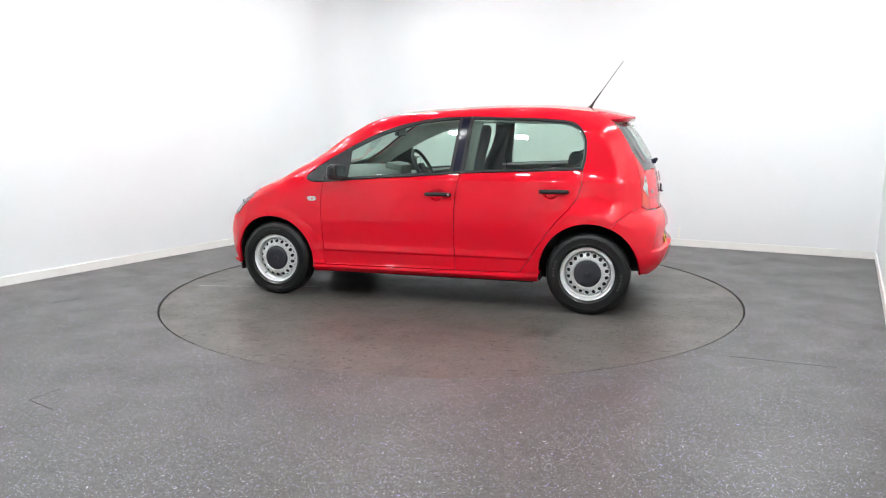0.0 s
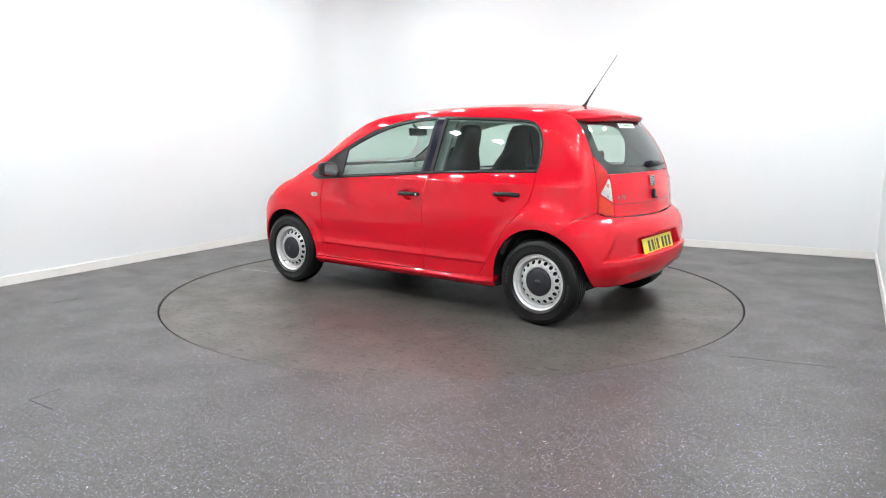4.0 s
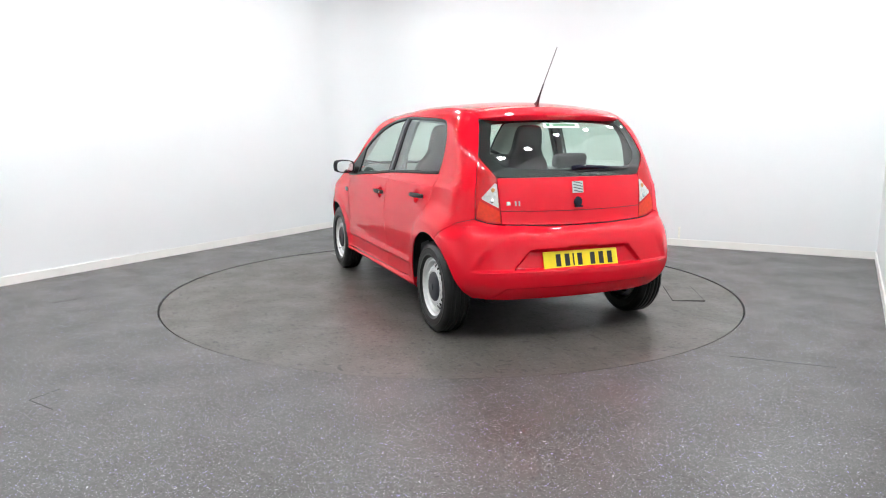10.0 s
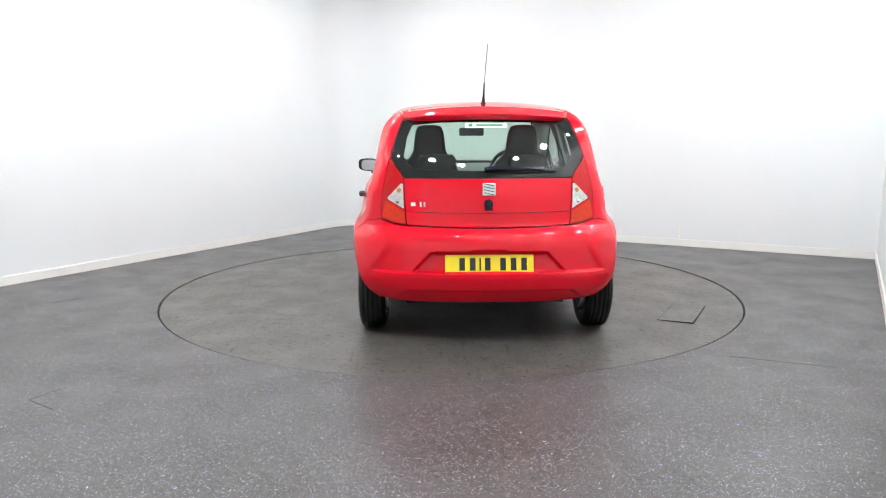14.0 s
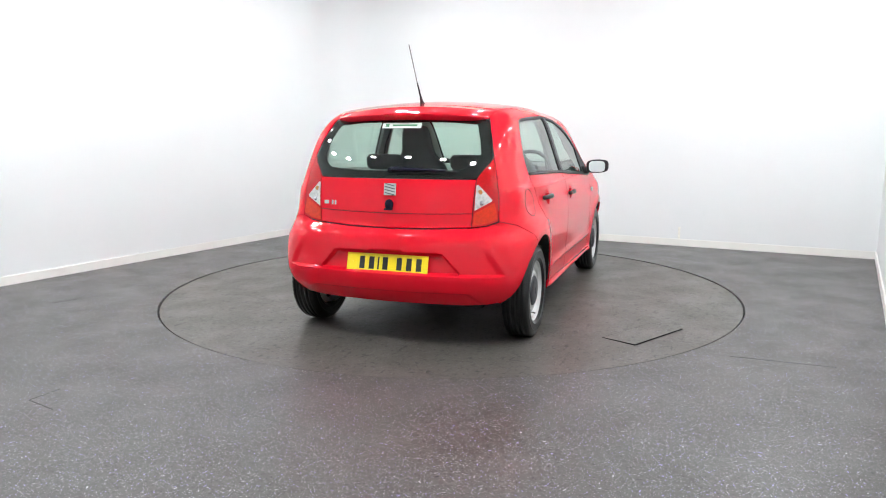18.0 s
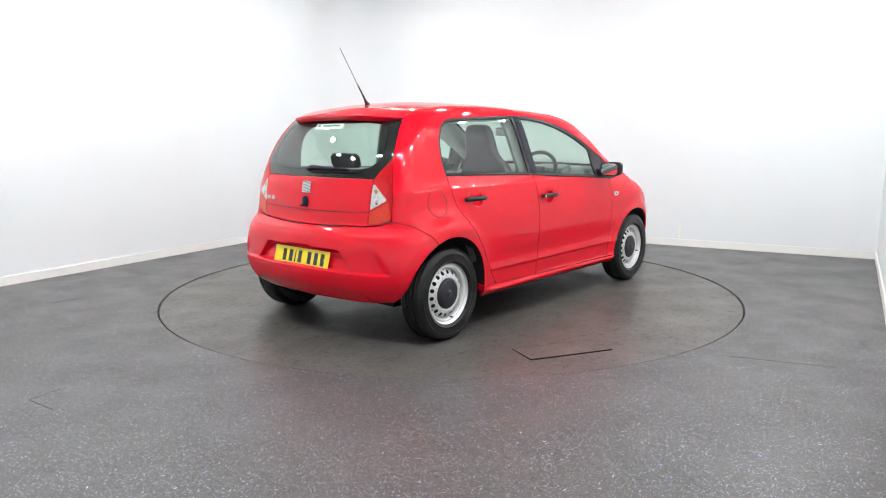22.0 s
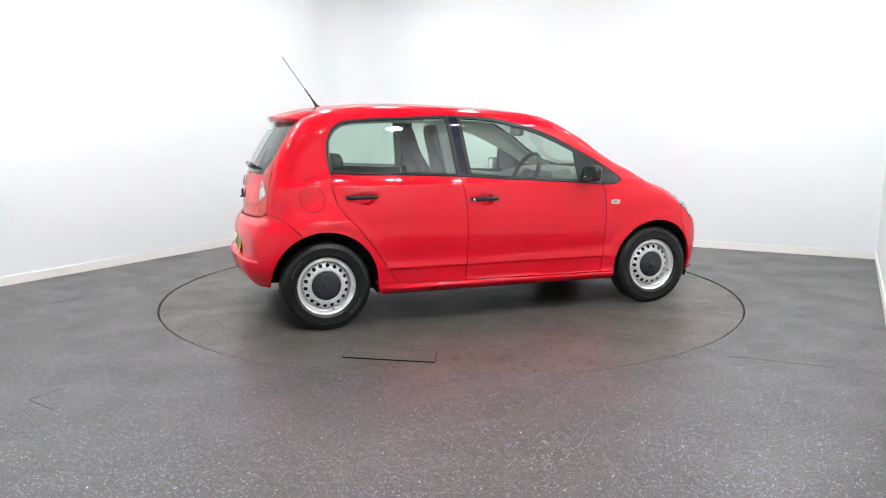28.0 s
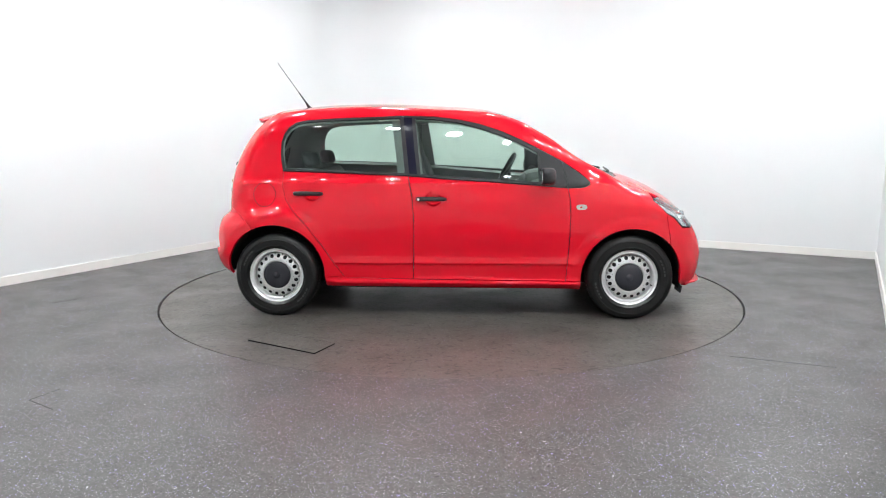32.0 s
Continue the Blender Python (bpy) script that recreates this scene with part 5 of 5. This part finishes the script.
# ---- the car: underside, wheel housings, cabin ----
def arch_liner(cx, cz, r, s, y0, y1):
    v, f = [], []
    n = 26
    for i in range(n + 1):
        a = radians(-14 + (208 if cx > 0 else 196) * i / n)
        c, d = math.cos(a), math.sin(a)
        ye = float(from_side(min(max(cx + (r - 0.01) * c, -1.56), 1.56), max(cz + (r - 0.01) * d, 0.22))[0][1]) - 0.012
        v += [(cx + r * c, s * y0, cz + r * d), (cx + r * c, s * max(y1, ye), cz + r * d), (cx, s * y0, cz)]
    for i in range(n):
        f += [(3 * i, 3 * i + 1, 3 * i + 4, 3 * i + 3), (3 * i, 3 * i + 3, 3 * i + 5)]
    return link_mesh("arch_liner", v, f, M_UNDER, car, "black wheel housing liner", smooth=False)


for s in (1, -1):
    arch_liner(1.222, 0.285, 0.352, s, 0.50, 0.66)
    arch_liner(-1.214, 0.301, 0.355, s, 0.50, 0.66)
part("underbody", box_bm(2.84, 1.00, 0.10, (0.02, 0, 0.245)), M_UNDER, car, "black underbody floor pan", bevel=0.01)
part("underbody_side", box_bm(1.66, 1.50, 0.07, (0.0, 0, 0.235)), M_UNDER, car, bevel=0.01)
part("exhaust_box", box_bm(0.20, 0.50, 0.09, (-1.48, 0.0, 0.30)), M_UNDER, car, "black exhaust silencer", bevel=0.03)
part("rear_axle", box_bm(0.09, 1.10, 0.08, (-1.21, 0, 0.27)), M_UNDER, car, bevel=0.02)
part("engine_block", box_bm(0.60, 1.00, 0.45, (1.28, 0, 0.47)), M_UNDER, car, "dark engine bay", bevel=0.05)
part("boot_floor", box_bm(0.62, 1.00, 0.38, (-1.33, 0, 0.46)), M_UNDER, car, "dark boot tub", bevel=0.03)

# inner linings follow the skin
panel("roof_lining", roof, "side", M_LINING, car, "pale grey roof lining", h=0.06, gap=-0.01, sink=0.010, depth=0)
liner = S((-0.365, 0.985), (-0.375, 1.08), (-0.415, 1.372), (-0.245, 1.372), (-0.205, 1.08), (-0.190, 0.975))
panel("pillar_lining", liner, "side", M_CABIN, car, "grey inner pillar lining", mirror=True, h=0.04, sink=0.040, depth=0.02)
panel("pillar_trim", quarter, "side", M_CABIN, car, "grey pillar trim", mirror=True, h=0.05, gap=-0.022, above=0.80, span=(-9, -0.5), sink=0.016, depth=0)
panel("screen_pillar_trim", quarter, "side", M_LINING, car, "pale grey windscreen pillar trim", mirror=True, h=0.05, gap=-0.022, above=0.80, span=(-0.5, 9), sink=0.016, depth=0)
for nm, out, doors_ in (("front", door_f, front_doors), ("rear", door_r, rear_doors)):
    panel_on("door_card", out, "side", M_CABIN, doors_, "grey inner door panel", h=0.05, gap=-0.028, sink=0.060, depth=0.05, above=0.36)
panel("tailgate_trim", gate, "rear", M_CABIN, car, "grey tailgate inner trim", h=0.05, sink=0.04, depth=0)
panel("bumper_beam", bump, "rear", M_UNDER, car, h=0.05, sink=0.05, gap=0.02, depth=0, above=0.34)


def loft(name, sections, mat, parent, label="", k=24, p=0.45, at=None):
    """A soft body through sections (z, centre x, half depth, half width)."""
    v, f = [], []
    for z, cx, hx, hy in sections:
        for i in range(k):
            a = 2 * math.pi * i / k
            u, w = math.cos(a), math.sin(a)
            v.append((cx + hx * math.copysign(abs(u) ** p, u), hy * math.copysign(abs(w) ** p, w), z))
    for j in range(len(sections) - 1):
        f += [(j * k + i, j * k + (i + 1) % k, (j + 1) * k + (i + 1) % k, (j + 1) * k + i) for i in range(k)]
    f += [tuple(range(k)), tuple((len(sections) - 1) * k + i for i in range(k))[::-1]]
    ob = part(name, bm_from(v, f), mat, parent, label, smooth=True)
    if at is not None:
        ob.matrix_basis = at
    return ob


for y in (0.35, -0.35):
    seat = loft("front_seat", [(0.42, 0.06, 0.05, 0.20), (0.46, 0.02, 0.06, 0.235), (0.60, -0.03, 0.07, 0.245), (0.80, -0.09, 0.065, 0.245), (0.95, -0.145, 0.055, 0.228), (1.03, -0.175, 0.052, 0.195), (1.08, -0.195, 0.05, 0.150), (1.13, -0.212, 0.050, 0.122),
                               (1.20, -0.232, 0.050, 0.115), (1.27, -0.250, 0.046, 0.105), (1.305, -0.258, 0.036, 0.088), (1.318, -0.260, 0.02, 0.05)], M_SEAT, car, "charcoal cloth front seat with built-in headrest", at=pose(-0.11, y, 0))
    loft("seat_cushion", [(0.33, 0.25, 0.24, 0.23), (0.40, 0.25, 0.26, 0.245), (0.46, 0.25, 0.25, 0.24), (0.49, 0.25, 0.20, 0.19)], M_SEAT, seat)
bench = loft("rear_seat", [(0.42, -0.86, 0.08, 0.60), (0.60, -0.92, 0.08, 0.63), (0.80, -0.98, 0.075, 0.63), (0.93, -1.02, 0.065, 0.62), (0.985, -1.035, 0.045, 0.58)], M_SEAT, car, "charcoal cloth rear bench seat", p=0.3)
loft("seat_cushion", [(0.30, -0.62, 0.26, 0.60), (0.42, -0.62, 0.27, 0.62), (0.48, -0.62, 0.22, 0.58)], M_SEAT, bench, p=0.3)
for y in (0.30, -0.30):
    loft("headrest", [(0.985, -1.045, 0.035, 0.11), (1.01, -1.05, 0.045, 0.125), (1.06, -1.06, 0.045, 0.125), (1.085, -1.065, 0.03, 0.105)], M_SEAT, bench, "low charcoal rear headrest", at=pose(0, y, 0.035))
part("parcel_shelf", box_bm(0.40, 0.96, 0.02, (-1.32, 0, 0.955)), M_CABIN, car, "dark parcel shelf", bevel=0.006)

# dashboard, steering wheel, inner mirror
dash = loft("dashboard", [(0.52, 0.78, 0.20, 0.66), (0.70, 0.76, 0.24, 0.68), (0.84, 0.76, 0.28, 0.68), (0.93, 0.82, 0.27, 0.66), (0.975, 0.90, 0.16, 0.58)], M_CABIN, car, "grey moulded dashboard", p=0.35)
part("dash_fascia", box_bm(0.03, 0.86, 0.13, (0.505, 0.20, 0.80), (0, 12, 0)), M_DASH, dash, "pale grey dashboard fascia", bevel=0.012)
part("instrument_hood", box_bm(0.17, 0.30, 0.11, (0.60, -0.36, 0.945), (0, -10, 0)), M_CABIN, dash, bevel=0.045)
wheel_at = Matrix.Translation((0.36, -0.36, 0.945)) @ pose(0, 0, 0, 0, -62, 0)
circ = [(0.180 * math.cos(a), 0.180 * math.sin(a), 0) for a in np.linspace(0, 2 * math.pi, 40, endpoint=False)]
sw = link_mesh("steering_wheel", *tube(circ, 0.0155, 10, closed=True), M_BLACK, car, "black steering wheel")
sw.matrix_basis = wheel_at
part("hub", box_bm(0.12, 0.15, 0.05, (0, 0, -0.02)), M_BLACK, sw, bevel=0.02)
for a in (0, 180, 90):
    part("spoke", box_bm(0.17, 0.035, 0.018, (0.09 * math.cos(radians(a + 90)), 0.09 * math.sin(radians(a + 90)), -0.012), (0, 0, a + 90)), M_BLACK, sw, bevel=0.005)
im = part("inner_mirror", box_bm(0.035, 0.215, 0.068, (0.45, -0.012, 1.268), (0, 8, 0)), M_BLACK, car, "black rear-view mirror", bevel=0.015)
part("mirror_glass", box_bm(0.004, 0.195, 0.052, (0.4315, -0.012, 1.266), (0, 8, 0)), M_MIRROR, im)
link_mesh("mirror_arm", *tube([(0.46, -0.012, 1.29), (0.50, -0.012, 1.33)], 0.012, 8), M_BLACK, im)
for s in (1, -1):
    link_mesh("seat_belt", *tube([(-0.30, s * 0.565, 1.33), (-0.31, s * 0.625, 1.18), (-0.33, s * 0.67, 0.9), (-0.34, s * 0.70, 0.55)], 0.006, 6), M_SEAT, car, "dark seat belt")


def motions():
    """The turntable carries the car round."""
    rows_t, rows_c = [], []
    for t, a in TURN:
        spin = pose(0, 0, 0, 0, 0, a)
        rows_t.append((t, spin))
        rows_c.append((t, spin @ Matrix.Translation((-PIVOT[0], -PIVOT[1], DECK))))
    walk(turntable, rows_t)
    walk(car, rows_c)


motions()
